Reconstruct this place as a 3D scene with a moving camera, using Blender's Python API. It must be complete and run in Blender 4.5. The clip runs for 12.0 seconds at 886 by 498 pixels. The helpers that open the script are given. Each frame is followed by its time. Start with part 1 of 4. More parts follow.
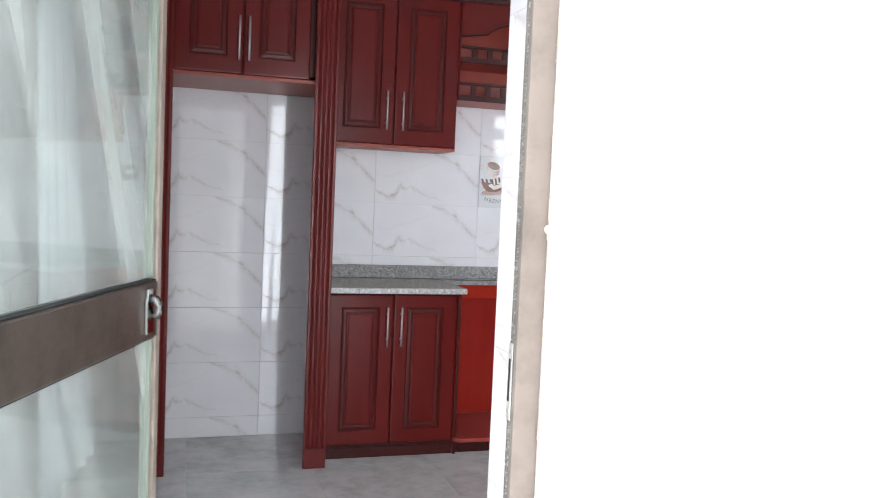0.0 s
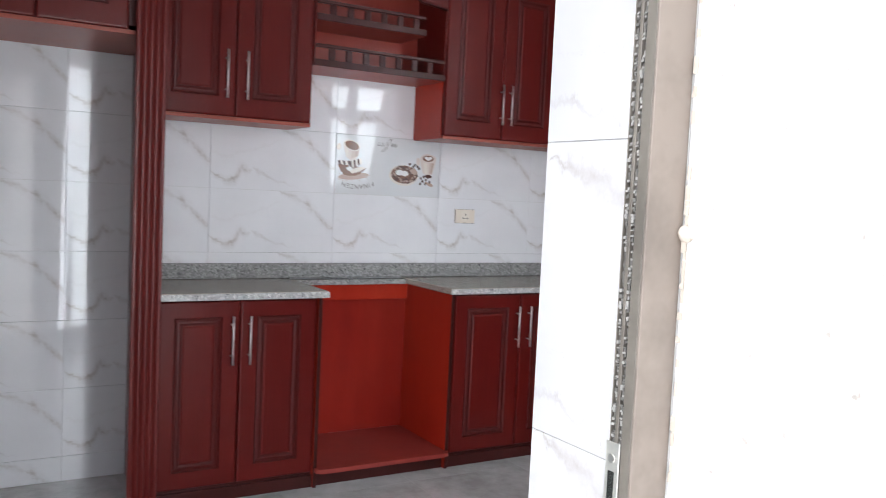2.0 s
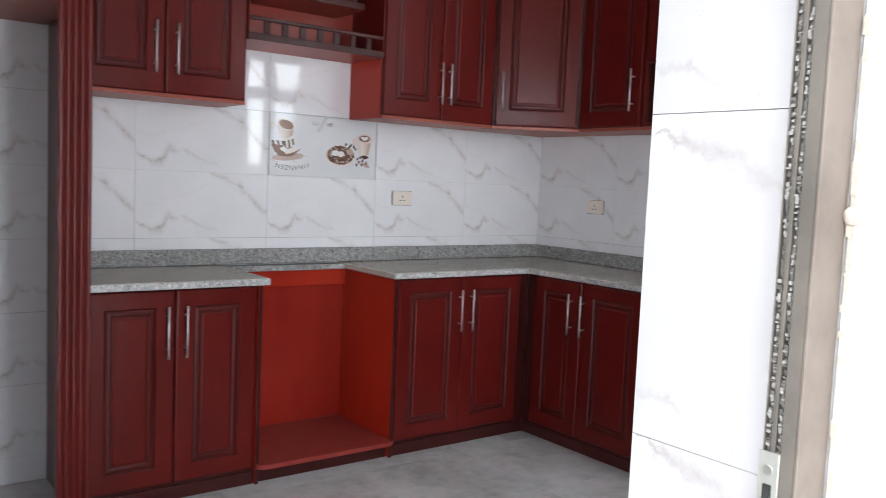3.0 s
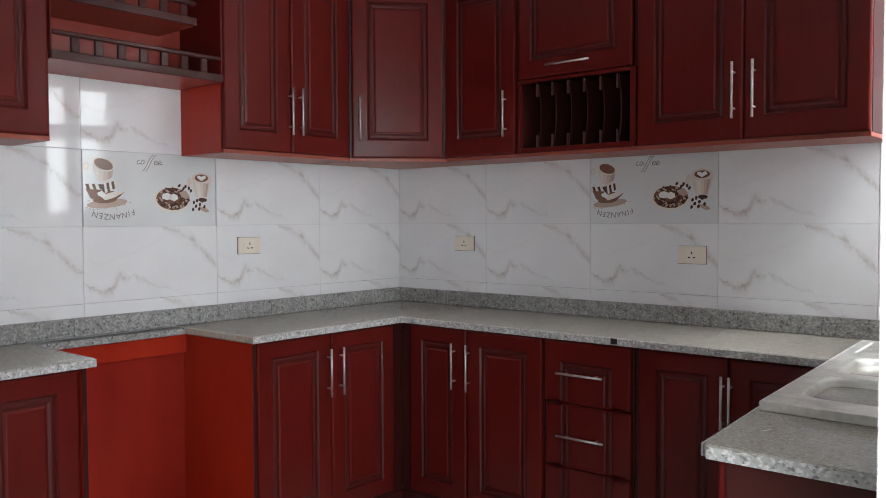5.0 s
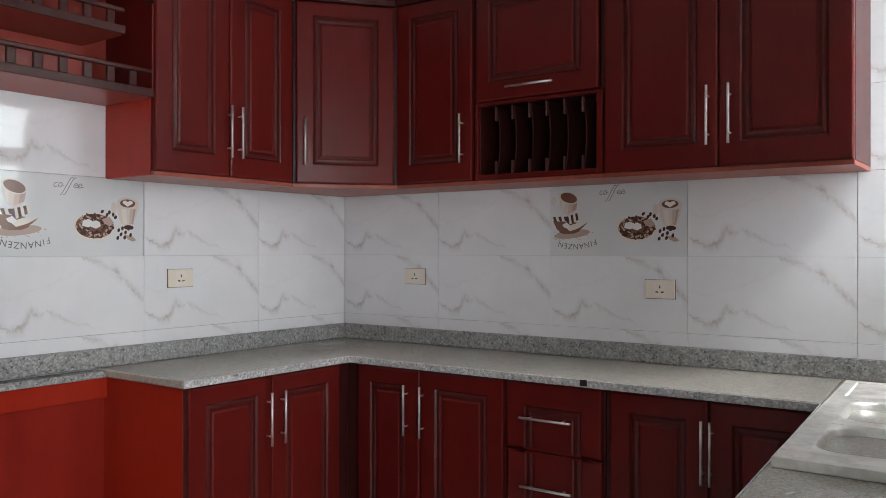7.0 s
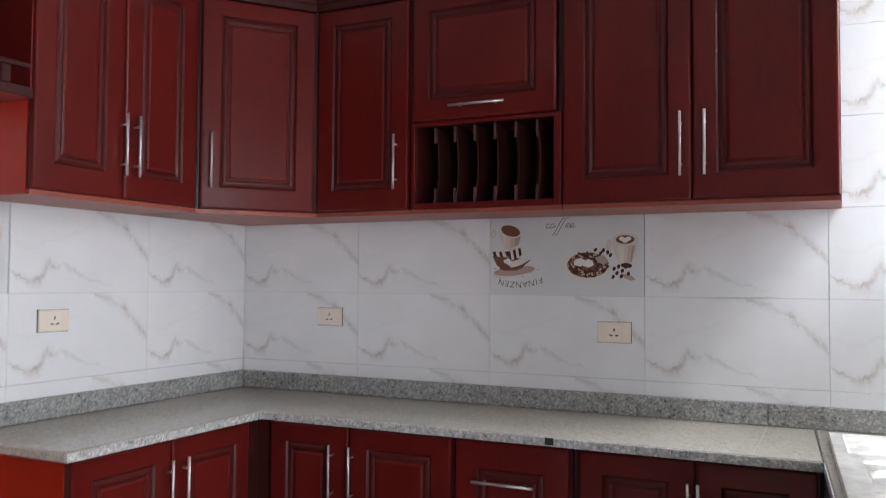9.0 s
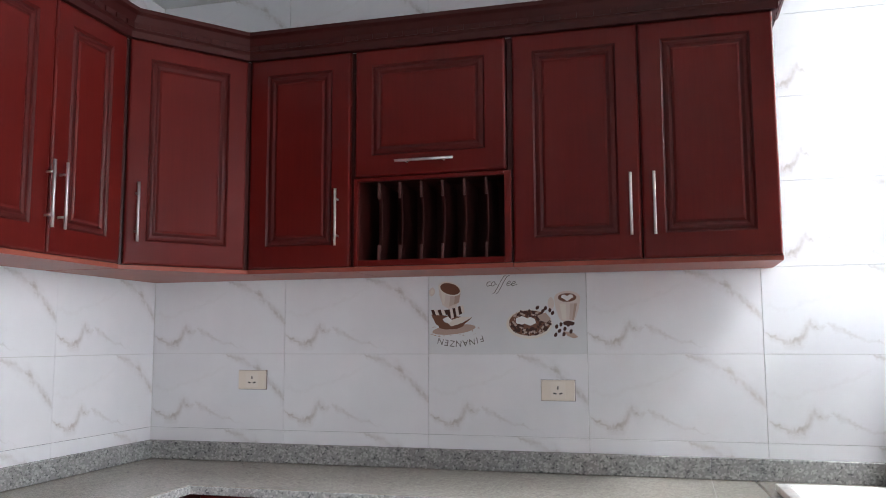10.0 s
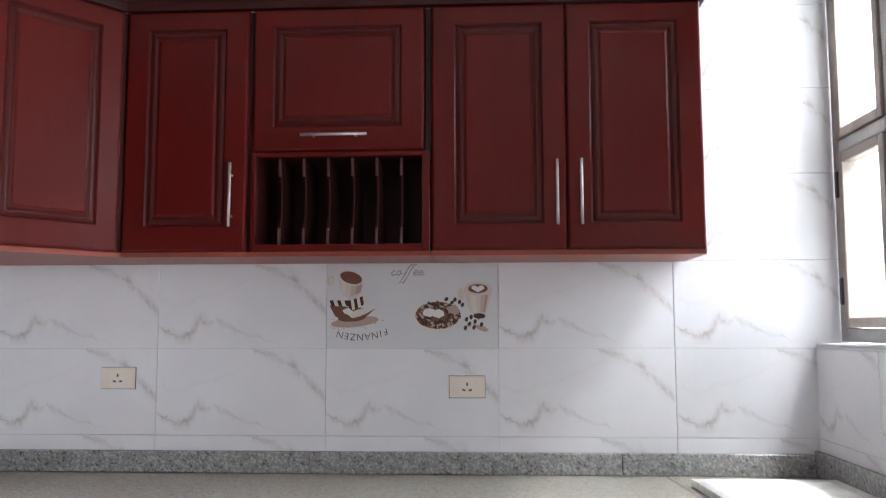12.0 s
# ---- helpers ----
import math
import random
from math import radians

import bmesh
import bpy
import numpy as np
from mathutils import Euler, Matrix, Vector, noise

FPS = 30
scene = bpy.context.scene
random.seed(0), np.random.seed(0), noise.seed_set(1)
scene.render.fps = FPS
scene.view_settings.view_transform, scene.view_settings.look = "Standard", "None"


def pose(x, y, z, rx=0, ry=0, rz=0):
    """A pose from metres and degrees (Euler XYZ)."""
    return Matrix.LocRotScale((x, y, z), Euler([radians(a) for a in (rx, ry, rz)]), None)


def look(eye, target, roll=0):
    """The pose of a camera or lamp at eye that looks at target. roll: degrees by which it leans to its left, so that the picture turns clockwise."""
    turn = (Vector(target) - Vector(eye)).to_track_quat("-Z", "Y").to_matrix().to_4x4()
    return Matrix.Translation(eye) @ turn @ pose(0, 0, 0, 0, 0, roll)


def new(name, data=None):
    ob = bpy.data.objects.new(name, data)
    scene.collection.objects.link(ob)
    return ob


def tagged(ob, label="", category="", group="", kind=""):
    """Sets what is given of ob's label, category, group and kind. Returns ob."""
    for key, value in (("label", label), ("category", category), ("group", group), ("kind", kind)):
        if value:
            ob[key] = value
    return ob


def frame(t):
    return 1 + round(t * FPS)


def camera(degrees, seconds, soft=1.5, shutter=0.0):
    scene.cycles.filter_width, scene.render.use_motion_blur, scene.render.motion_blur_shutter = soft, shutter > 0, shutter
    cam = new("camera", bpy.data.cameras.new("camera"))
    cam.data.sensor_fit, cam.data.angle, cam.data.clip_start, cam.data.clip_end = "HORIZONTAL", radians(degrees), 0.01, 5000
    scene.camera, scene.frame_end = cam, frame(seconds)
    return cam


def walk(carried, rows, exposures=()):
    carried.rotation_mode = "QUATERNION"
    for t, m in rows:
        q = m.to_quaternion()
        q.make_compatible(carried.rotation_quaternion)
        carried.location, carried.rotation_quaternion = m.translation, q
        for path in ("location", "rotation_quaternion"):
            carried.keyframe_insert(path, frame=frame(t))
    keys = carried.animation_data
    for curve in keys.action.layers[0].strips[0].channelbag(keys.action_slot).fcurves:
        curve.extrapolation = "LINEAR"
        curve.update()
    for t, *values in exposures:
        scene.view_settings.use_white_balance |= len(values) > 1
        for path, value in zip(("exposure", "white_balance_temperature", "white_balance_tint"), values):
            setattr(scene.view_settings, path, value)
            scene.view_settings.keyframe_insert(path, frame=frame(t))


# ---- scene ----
cam = camera(56.2, 12.0, soft=0.5, shutter=0.5)
PATH = [
    (0, (-0.231, -0.413, 1.348), (0.364, 1.492, 1.228), 2.5),
    (0.5, (-0.258, -0.205, 1.338), (0.417, 1.673, 1.203), 2.9),
    (1, (-0.268, -0.016, 1.34), (0.466, 1.839, 1.193), 2.2),
    (1.5, (-0.226, 0.181, 1.337), (0.623, 1.989, 1.235), 2.2),
    (2, (-0.222, 0.313, 1.33), (0.789, 2.033, 1.199), 2.7),
    (2.5, (-0.278, 0.425, 1.32), (0.831, 2.082, 1.168), 1.3),
    (3, (-0.318, 0.514, 1.319), (0.888, 2.101, 1.155), 2.5),
    (3.5, (-0.26, 0.653, 1.307), (1.09, 2.119, 1.148), 2.0),
    (3.7, (-0.245, 0.705, 1.303), (1.145, 2.136, 1.157), 2.5),
    (5.3, (-0.127, 1.135, 1.343), (1.417, 2.404, 1.268), -1.2),
    (5.5, (-0.129, 1.186, 1.339), (1.424, 2.444, 1.264), -1.6),
    (6, (-0.087, 1.233, 1.335), (1.453, 2.509, 1.332), -1.3),
    (6.5, (-0.038, 1.263, 1.336), (1.561, 2.464, 1.345), -0.1),
    (6.7, (-0.009, 1.268, 1.332), (1.604, 2.449, 1.339), 0.0),
    (8.3, (0.082, 1.564, 1.357), (1.739, 2.684, 1.334), 0.4),
    (8.5, (0.115, 1.631, 1.347), (1.837, 2.647, 1.308), 0.0),
    (9, (0.199, 1.763, 1.355), (2.0, 2.628, 1.436), 0.4),
    (9.5, (0.16, 1.983, 1.336), (2.029, 2.679, 1.476), -1.6),
    (10, (0.141, 2.109, 1.358), (2.059, 2.631, 1.579), -0.2),
    (10.5, (0.199, 2.187, 1.352), (2.118, 2.693, 1.595), 1.3),
    (11, (0.285, 2.312, 1.372), (2.233, 2.681, 1.629), -0.0),
    (11.5, (0.319, 2.375, 1.382), (2.291, 2.589, 1.636), 0.4),
    (12, (0.313, 2.433, 1.378), (2.301, 2.542, 1.569), -0.1),
]
EXPOSURES = [(0, 1.52, 6250, 12), (0.5, 1.42, 6250, 12), (1.5, 1.32, 6250, 12), (3.7, 1.28, 6350, 11), (5.3, 1.15, 6500, 10), (6.7, 1.15, 6500, 10), (8.3, 1.30, 6450, 11), (9.5, 1.53, 6300, 12), (12, 1.70, 6250, 12)]
WINDOW_WATTS, ZENITH_WATTS, SIDE_WATTS, DOOR_WATTS = 28.0, 50.0, 13.5, 2.5
LEAF_TURN = 72.2
walk(cam, [(t, look(eye, target, roll)) for t, eye, target, roll in PATH], EXPOSURES)

# ---- world, sun and window light ----
world = bpy.data.worlds.new("sky")
scene.world = world
world.use_nodes = True
wn = world.node_tree
sky = wn.nodes.new("ShaderNodeTexSky")
sky.sky_type, sky.sun_disc = "NISHITA", False
sky.sun_elevation, sky.sun_rotation = radians(48), radians(270)
sky.dust_density, sky.air_density = 3.0, 1.0
haze = wn.nodes.new("ShaderNodeHueSaturation")
haze.inputs["Saturation"].default_value = 0.25
wn.links.new(sky.outputs["Color"], haze.inputs["Color"])
wn.links.new(haze.outputs["Color"], wn.nodes["Background"].inputs["Color"])
wn.nodes["Background"].inputs["Strength"].default_value = 0.12

sun = new("sun", bpy.data.lights.new("sun", "SUN"))
sun.data.energy, sun.data.angle, sun.data.color = 1.5, radians(4), (1.0, 0.95, 0.88)
sun.matrix_world = look((-7.0, 0.05, 7.8), (0.0, 0.0, 0.0))


def opening_light(name, eye, target, width, height, watts, colour):
    """Daylight that comes in through one opening."""
    ob = new(name, bpy.data.lights.new(name, "AREA"))
    ob.data.shape, ob.data.size, ob.data.size_y = "RECTANGLE", width, height
    ob.data.energy, ob.data.color = watts, colour
    ob.matrix_world = look(eye, target)


opening_light("window_light", (2.93, 0.80, 2.50), (2.86, 2.2, 2.00), 0.80, 2.45, WINDOW_WATTS, (0.93, 0.965, 1.0))
opening_light("window_zenith_light", (2.84, 0.50, 3.40), (2.84, 1.80, 0.90), 0.80, 0.50, ZENITH_WATTS, (0.95, 0.975, 1.0))
opening_light("side_light", (0.645, 0.872, 1.16), (2.30, 2.3, 1.10), 0.50, 2.05, SIDE_WATTS, (0.93, 0.965, 1.0))
opening_light("door_light", (-0.13, 0.80, 1.06), (0.5, 3.0, 1.0), 0.84, 2.02, DOOR_WATTS, (0.97, 0.98, 1.0))

# ---- plan (metres) ----
XB, YA = 3.20, 4.20          # east and north tile faces
YS, YD = 1.33, 1.045         # inner faces of the window wall and of the door wall
XW = -0.80                   # west tile face
TOP = 2.81                   # ceiling
ROW0 = 0.11                  # first tile joint over the floor
CT0, CT1 = 0.855, 0.885      # worktop slab
UF_A, UF_B = 3.89, 2.89      # fronts of the wall cabinets
BF_A, BF_B = 3.70, 2.68      # fronts of the base cabinets
UB, UT = 1.622, 2.412        # wall cabinet doors, bottom and top


# ---- materials ----
def mat(name, colour=(0.8, 0.8, 0.8), rough=0.5, metal=0.0):
    m = bpy.data.materials.new(name)
    m.use_nodes = True
    b = m.node_tree.nodes["Principled BSDF"]
    b.inputs["Base Color"].default_value = (*colour, 1)
    b.inputs["Roughness"].default_value = rough
    b.inputs["Metallic"].default_value = metal
    return m


class Net:
    """Short hand for building a material's nodes."""

    def __init__(self, m):
        self.t = m.node_tree
        self.out = self.t.nodes["Principled BSDF"]

    def n(self, kind, **values):
        node = self.t.nodes.new(kind)
        for key, value in values.items():
            if key in ("operation", "data_type", "blend_type", "feature", "noise_dimensions", "clamp"):
                if key == "operation":
                    node.operation = value
                elif key == "data_type":
                    node.data_type = value
                elif key == "blend_type":
                    node.blend_type = value
                elif key == "feature":
                    node.feature = value
            else:
                node.inputs[key].default_value = value
        return node

    def link(self, a, b):
        self.t.links.new(a, b)

    def math(self, op, a, b=None, c=None):
        node = self.t.nodes.new("ShaderNodeMath")
        node.operation = op
        for i, v in enumerate((a, b, c)):
            if v is None:
                continue
            if isinstance(v, (int, float)):
                node.inputs[i].default_value = v
            else:
                self.link(v, node.inputs[i])
        return node.outputs[0]

    def ramp(self, fac, stops, smooth=False):
        node = self.t.nodes.new("ShaderNodeValToRGB")
        node.color_ramp.interpolation = "EASE" if smooth else "LINEAR"
        el = node.color_ramp.elements
        while len(el) < len(stops):
            el.new(0.5)
        for e, (p, v) in zip(el, stops):
            e.position = p
            e.color = (v, v, v, 1) if isinstance(v, (int, float)) else (*v, 1)
        self.link(fac, node.inputs["Fac"])
        return node.outputs["Color"]

    def mix(self, fac, a, b):
        node = self.t.nodes.new("ShaderNodeMix")
        node.data_type = "RGBA"
        for i, v in ((0, fac), (6, a), (7, b)):
            if isinstance(v, (int, float)):
                node.inputs[i].default_value = v
            elif isinstance(v, tuple):
                node.inputs[i].default_value = (*v, 1)
            else:
                self.link(v, node.inputs[i])
        return node.outputs[2]

    def noise(self, vec, scale, detail=4.0, rough=0.55):
        node = self.n("ShaderNodeTexNoise", Scale=scale, Detail=detail, Roughness=rough)
        self.link(vec, node.inputs["Vector"])
        return node.outputs["Fac"]

    def coords(self, which="Object", scale=None):
        c = self.t.nodes.new("ShaderNodeTexCoord").outputs[which]
        if scale:
            mp = self.t.nodes.new("ShaderNodeMapping")
            mp.inputs["Scale"].default_value = scale
            self.link(c, mp.inputs["Vector"])
            c = mp.outputs["Vector"]
        return c

    def bump(self, height, strength, distance=0.002):
        node = self.n("ShaderNodeBump", Strength=strength, Distance=distance)
        self.link(height, node.inputs["Height"])
        self.link(node.outputs["Normal"], self.out.inputs["Normal"])


def wood(name, dark, light, rough, grain=(110.0, 110.0, 5.0)):
    m = mat(name, dark, rough)
    m.node_tree.nodes["Principled BSDF"].inputs["Specular IOR Level"].default_value = 0.18
    m.node_tree.nodes["Principled BSDF"].inputs["Coat Weight"].default_value = 0.18
    m.node_tree.nodes["Principled BSDF"].inputs["Coat Roughness"].default_value = 0.22
    k = Net(m)
    where = k.coords("Object", grain)
    fine = k.noise(where, 1.0, 6.0, 0.6)
    broad = k.noise(k.coords("Object", (2.5, 2.5, 1.2)), 1.6, 3.0)
    both = k.math("ADD", k.math("MULTIPLY", fine, 0.30), k.math("MULTIPLY", broad, 0.70))
    k.link(k.mix(k.ramp(both, [(0.30, 0.0), (0.72, 1.0)]), dark, light), k.out.inputs["Base Color"])
    k.link(k.math("MULTIPLY_ADD", broad, 0.14, rough - 0.07), k.out.inputs["Roughness"])
    k.bump(k.noise(k.coords("Object"), 45.0, 3.0), 0.05, 0.001)
    return m


MAHOGANY = wood("mahogany_lacquer", (0.090, 0.0060, 0.0049), (0.132, 0.0100, 0.0074), 0.31)
MAHOGANY_DARK = wood("dark_mahogany_lacquer", (0.042, 0.0085, 0.0075), (0.065, 0.0125, 0.0105), 0.38)
GLAZE = wood("dark_glazed_groove", (0.062, 0.0062, 0.0054), (0.092, 0.0102, 0.0084), 0.36)
PILLAR_RED = wood("red_mahogany_lacquer", (0.105, 0.0125, 0.0110), (0.150, 0.0185, 0.0150), 0.34)
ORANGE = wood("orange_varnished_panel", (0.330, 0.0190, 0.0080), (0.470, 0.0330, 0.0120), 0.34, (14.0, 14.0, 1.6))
# darker copy of ORANGE: the shade deep in the stove bay, put into the colour
ORANGE_SHADED = wood("shaded_orange_back_panel", (0.230, 0.0130, 0.0085), (0.340, 0.0240, 0.0125), 0.34, (14.0, 14.0, 1.6))
PINKISH = wood("light_red_varnished_board", (0.29, 0.066, 0.046), (0.35, 0.090, 0.062), 0.42, (30.0, 30.0, 3.0))
BOTTOM_RED = wood("dull_red_board", (0.230, 0.0330, 0.0260), (0.320, 0.0500, 0.0380), 0.50, (14.0, 14.0, 1.6))
RACK_PIN = wood("rack_pin_wood", (0.100, 0.0420, 0.0380), (0.130, 0.0560, 0.0500), 0.5)
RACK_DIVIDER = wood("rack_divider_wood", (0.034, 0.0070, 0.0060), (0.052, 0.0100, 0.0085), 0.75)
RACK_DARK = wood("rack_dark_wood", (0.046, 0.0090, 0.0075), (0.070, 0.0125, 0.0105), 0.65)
SHELF_RED = wood("red_brown_varnished_shelf", (0.300, 0.0460, 0.0330), (0.370, 0.0660, 0.0460), 0.42, (30.0, 30.0, 3.0))


def tile_paint():
    """White glazed wall tile with the same printed brown veins on each tile; the tile's own x and z are its width and height."""
    m = mat("marble_print_tile", (0.8, 0.8, 0.8), 0.07)
    k = Net(m)
    sep = k.t.nodes.new("ShaderNodeSeparateXYZ")
    k.link(k.coords("Object"), sep.inputs[0])
    u = k.math("DIVIDE", sep.outputs["X"], 0.6)
    v = k.math("DIVIDE", sep.outputs["Z"], 0.3)
    where = k.coords("Object")
    wob = k.math("SUBTRACT", k.noise(where, 26.0, 4.0, 0.65), 0.5)
    wob2 = k.math("SUBTRACT", k.noise(where, 90.0, 3.0, 0.6), 0.5)
    wob = k.math("ADD", k.math("MULTIPLY", wob, 0.20), k.math("MULTIPLY", wob2, 0.07))

    def vein(line, width, power):
        off = k.math("ABSOLUTE", k.math("ADD", k.math("SUBTRACT", v, k.ramp(u, line)), wob))
        wide = k.math("MAXIMUM", k.math("MULTIPLY", k.ramp(u, width), 0.25), 0.0004)
        core = k.math("SUBTRACT", 1.0, k.math("MINIMUM", k.math("DIVIDE", off, wide), 1.0))
        return k.math("MULTIPLY", k.math("POWER", core, 0.8), power)

    path = [(0.0, 1.0), (0.56, 1.0), (0.64, 0.95), (0.70, 0.91), (0.78, 0.83), (0.86, 0.70), (0.94, 0.54), (1.0, 0.42)]
    main = vein(path, [(0.0, 0.0), (0.54, 0.0), (0.63, 0.16), (0.68, 0.26), (0.76, 0.16), (0.86, 0.22), (0.93, 0.20), (1.0, 0.14)], 0.42)
    glow = vein(path, [(0.0, 0.0), (0.54, 0.0), (0.64, 0.44), (0.74, 0.50), (0.88, 0.56), (1.0, 0.40)], 0.17)
    path = [(0.0, 0.26), (0.05, 0.19), (0.11, 0.135), (0.16, 0.13), (0.195, 0.17), (0.225, 0.28), (0.25, 0.335), (0.29, 0.30)]
    hook = vein(path, [(0.0, 0.04), (0.08, 0.07), (0.15, 0.11), (0.20, 0.30), (0.235, 0.44), (0.26, 0.24), (0.30, 0.0)], 0.50)
    shade = vein(path, [(0.0, 0.20), (0.12, 0.28), (0.22, 0.70), (0.28, 0.50), (0.34, 0.0)], 0.20)
    path = [(0.0, 0.3), (0.34, 0.34), (0.40, 0.27), (0.48, 0.20), (0.56, 0.15), (0.66, 0.09), (0.74, 0.05)]
    tail = vein(path, [(0.0, 0.0), (0.33, 0.0), (0.38, 0.22), (0.44, 0.18), (0.54, 0.10), (0.66, 0.06), (0.74, 0.0)], 0.30)
    wisp = vein([(0.0, 0.56), (0.12, 0.5), (0.3, 0.62), (0.45, 0.72), (0.6, 0.86)],
                [(0.0, 0.10), (0.1, 0.16), (0.3, 0.12), (0.5, 0.10), (0.62, 0.0)], 0.07)
    veins = k.math("ADD", k.math("ADD", main, hook), k.math("ADD", tail, wisp))
    veins = k.math("MINIMUM", k.math("ADD", veins, k.math("ADD", glow, shade)), 0.80)
    spots = k.ramp(k.noise(where, 60.0, 4.0, 0.7), [(0.30, 0.55), (0.62, 1.0)])
    veins = k.math("MULTIPLY", k.math("MULTIPLY", veins, spots), k.ramp(k.noise(where, 17.0, 2.0), [(0.34, 0.35), (0.58, 1.0)]))
    cloud = k.ramp(k.noise(where, 5.0, 3.0), [(0.35, 0.0), (0.75, 1.0)])
    ground = k.mix(cloud, (0.84, 0.835, 0.855), (0.79, 0.787, 0.81))
    tint = k.mix(k.noise(where, 30.0, 2.0), (0.37, 0.27, 0.19), (0.30, 0.25, 0.22))
    k.link(k.mix(veins, ground, tint), k.out.inputs["Base Color"])
    k.link(k.math("MULTIPLY_ADD", k.noise(where, 9.0, 3.0), 0.025, 0.018), k.out.inputs["Roughness"])
    k.bump(k.noise(where, 7.0, 2.0), 0.03, 0.003)
    return m


TILE = tile_paint()


def granite(name, base, dark, light, scale, rough):
    m = mat(name, base, rough)
    k = Net(m)
    where = k.coords("Object")
    cell = k.n("ShaderNodeTexVoronoi", Scale=scale)
    k.link(where, cell.inputs["Vector"])
    bw = k.t.nodes.new("ShaderNodeRGBToBW")
    k.link(cell.outputs["Color"], bw.inputs[0])
    blotch = k.noise(where, scale * 0.28, 4.0, 0.7)
    grain = k.math("ADD", k.math("MULTIPLY", bw.outputs[0], 0.5), k.math("MULTIPLY", blotch, 0.55))
    k.link(k.ramp(grain, [(0.30, dark), (0.43, base), (0.56, base), (0.68, light)]), k.out.inputs["Base Color"])
    k.link(k.math("MULTIPLY_ADD", blotch, 0.12, rough - 0.06), k.out.inputs["Roughness"])
    return m


GRANITE = granite("grey_granite", (0.30, 0.298, 0.292), (0.110, 0.111, 0.114), (0.46, 0.455, 0.445), 150.0, 0.16)
# GRANITE made lighter: the polished edge's highlight is put into its colour
GRANITE_EDGE = granite("highlit_granite_edge", (0.42, 0.415, 0.405), (0.150, 0.152, 0.156), (0.66, 0.65, 0.63), 165.0, 0.30)
GRANITE_TOP = granite("polished_grey_granite", (0.42, 0.385, 0.330), (0.29, 0.265, 0.230), (0.53, 0.49, 0.430), 240.0, 0.10)


def floor_paint():
    m = mat("polished_floor_tile", (0.5, 0.5, 0.5), 0.12)
    k = Net(m)
    info = k.t.nodes.new("ShaderNodeObjectInfo")
    shift = k.t.nodes.new("ShaderNodeVectorMath")
    shift.operation = "ADD"
    k.link(k.coords("Object"), shift.inputs[0])
    far = k.t.nodes.new("ShaderNodeCombineXYZ")
    k.link(k.math("MULTIPLY", info.outputs["Random"], 37.0), far.inputs[0])
    k.link(far.outputs[0], shift.inputs[1])
    where = shift.outputs[0]
    broad = k.noise(where, 2.6, 5.0, 0.62)
    fine = k.noise(where, 14.0, 5.0, 0.65)
    grain = k.math("ADD", k.math("MULTIPLY", broad, 0.7), k.math("MULTIPLY", fine, 0.3))
    k.link(k.ramp(grain, [(0.36, (0.40, 0.395, 0.38)), (0.52, (0.56, 0.56, 0.55)), (0.66, (0.66, 0.66, 0.66))]), k.out.inputs["Base Color"])
    k.link(k.math("MULTIPLY_ADD", fine, 0.18, 0.12), k.out.inputs["Roughness"])
    return m


FLOOR = floor_paint()


def plaster(name, colour, rough=0.75, bump=0.25):
    m = mat(name, colour, rough)
    k = Net(m)
    where = k.coords("Object")
    stain = k.noise(where, 1.7, 4.0, 0.6)
    low = tuple(c * 0.93 for c in colour)
    k.link(k.mix(k.ramp(stain, [(0.4, 0.0), (0.7, 1.0)]), colour, low), k.out.inputs["Base Color"])
    k.bump(k.noise(where, 120.0, 4.0, 0.7), bump, 0.003)
    return m


PLASTER = plaster("white_wall_paint", (0.80, 0.80, 0.79))
PITTED = plaster("pitted_white_plaster", (0.80, 0.80, 0.79), 0.85, 0.6)
pk = Net(PITTED)
pits = pk.ramp(pk.noise(pk.coords("Object"), 75.0, 2.0, 0.6), [(0.68, 0.0), (0.74, 1.0)])
pk.link(pk.mix(pits, (0.80, 0.80, 0.79), (0.40, 0.38, 0.36)), pk.out.inputs["Base Color"])
CEILING = plaster("ceiling_paint", (0.78, 0.78, 0.76), 0.85, 0.1)
GROUT = plaster("tile_grout", (0.66, 0.65, 0.63), 0.9, 0.2)
PAVING = plaster("terrace_screed", (0.42, 0.41, 0.39), 0.8, 0.3)


def metal(name, colour, rough, scratch=0.08, is_metal=1.0):
    m = mat(name, colour, rough, is_metal)
    k = Net(m)
    where = k.coords("Object", (8.0, 8.0, 90.0))
    brushed = k.noise(where, 1.5, 3.0)
    smudge = k.noise(k.coords("Object"), 11.0, 4.0, 0.65)
    k.link(k.math("ADD", k.math("MULTIPLY_ADD", brushed, scratch, rough - scratch), k.math("MULTIPLY", smudge, scratch)), k.out.inputs["Roughness"])
    low = tuple(c * 0.72 for c in colour)
    k.link(k.mix(k.ramp(smudge, [(0.42, 0.0), (0.68, 1.0)]), colour, low), k.out.inputs["Base Color"])
    return m


NICKEL = metal("brushed_nickel", (0.80, 0.78, 0.75), 0.44, 0.05)
STEEL = metal("stainless_steel", (0.93, 0.92, 0.87), 0.46, 0.08, 0.8)
CHROME = metal("chrome", (0.50, 0.50, 0.50), 0.18, 0.04)
BRONZE = metal("grey_brown_anodised_aluminium", (0.25, 0.225, 0.195), 0.36, 0.14, 0.85)
JAMB_GREY = metal("grey_beige_aluminium", (0.285, 0.258, 0.225), 0.45, 0.05, 0.3)
JAMB_BEIGE = metal("pinkish_beige_aluminium", (0.31, 0.262, 0.225), 0.5, 0.05, 0.15)
DARK_CHROME = metal("worn_dark_chrome", (0.24, 0.24, 0.24), 0.25, 0.10)
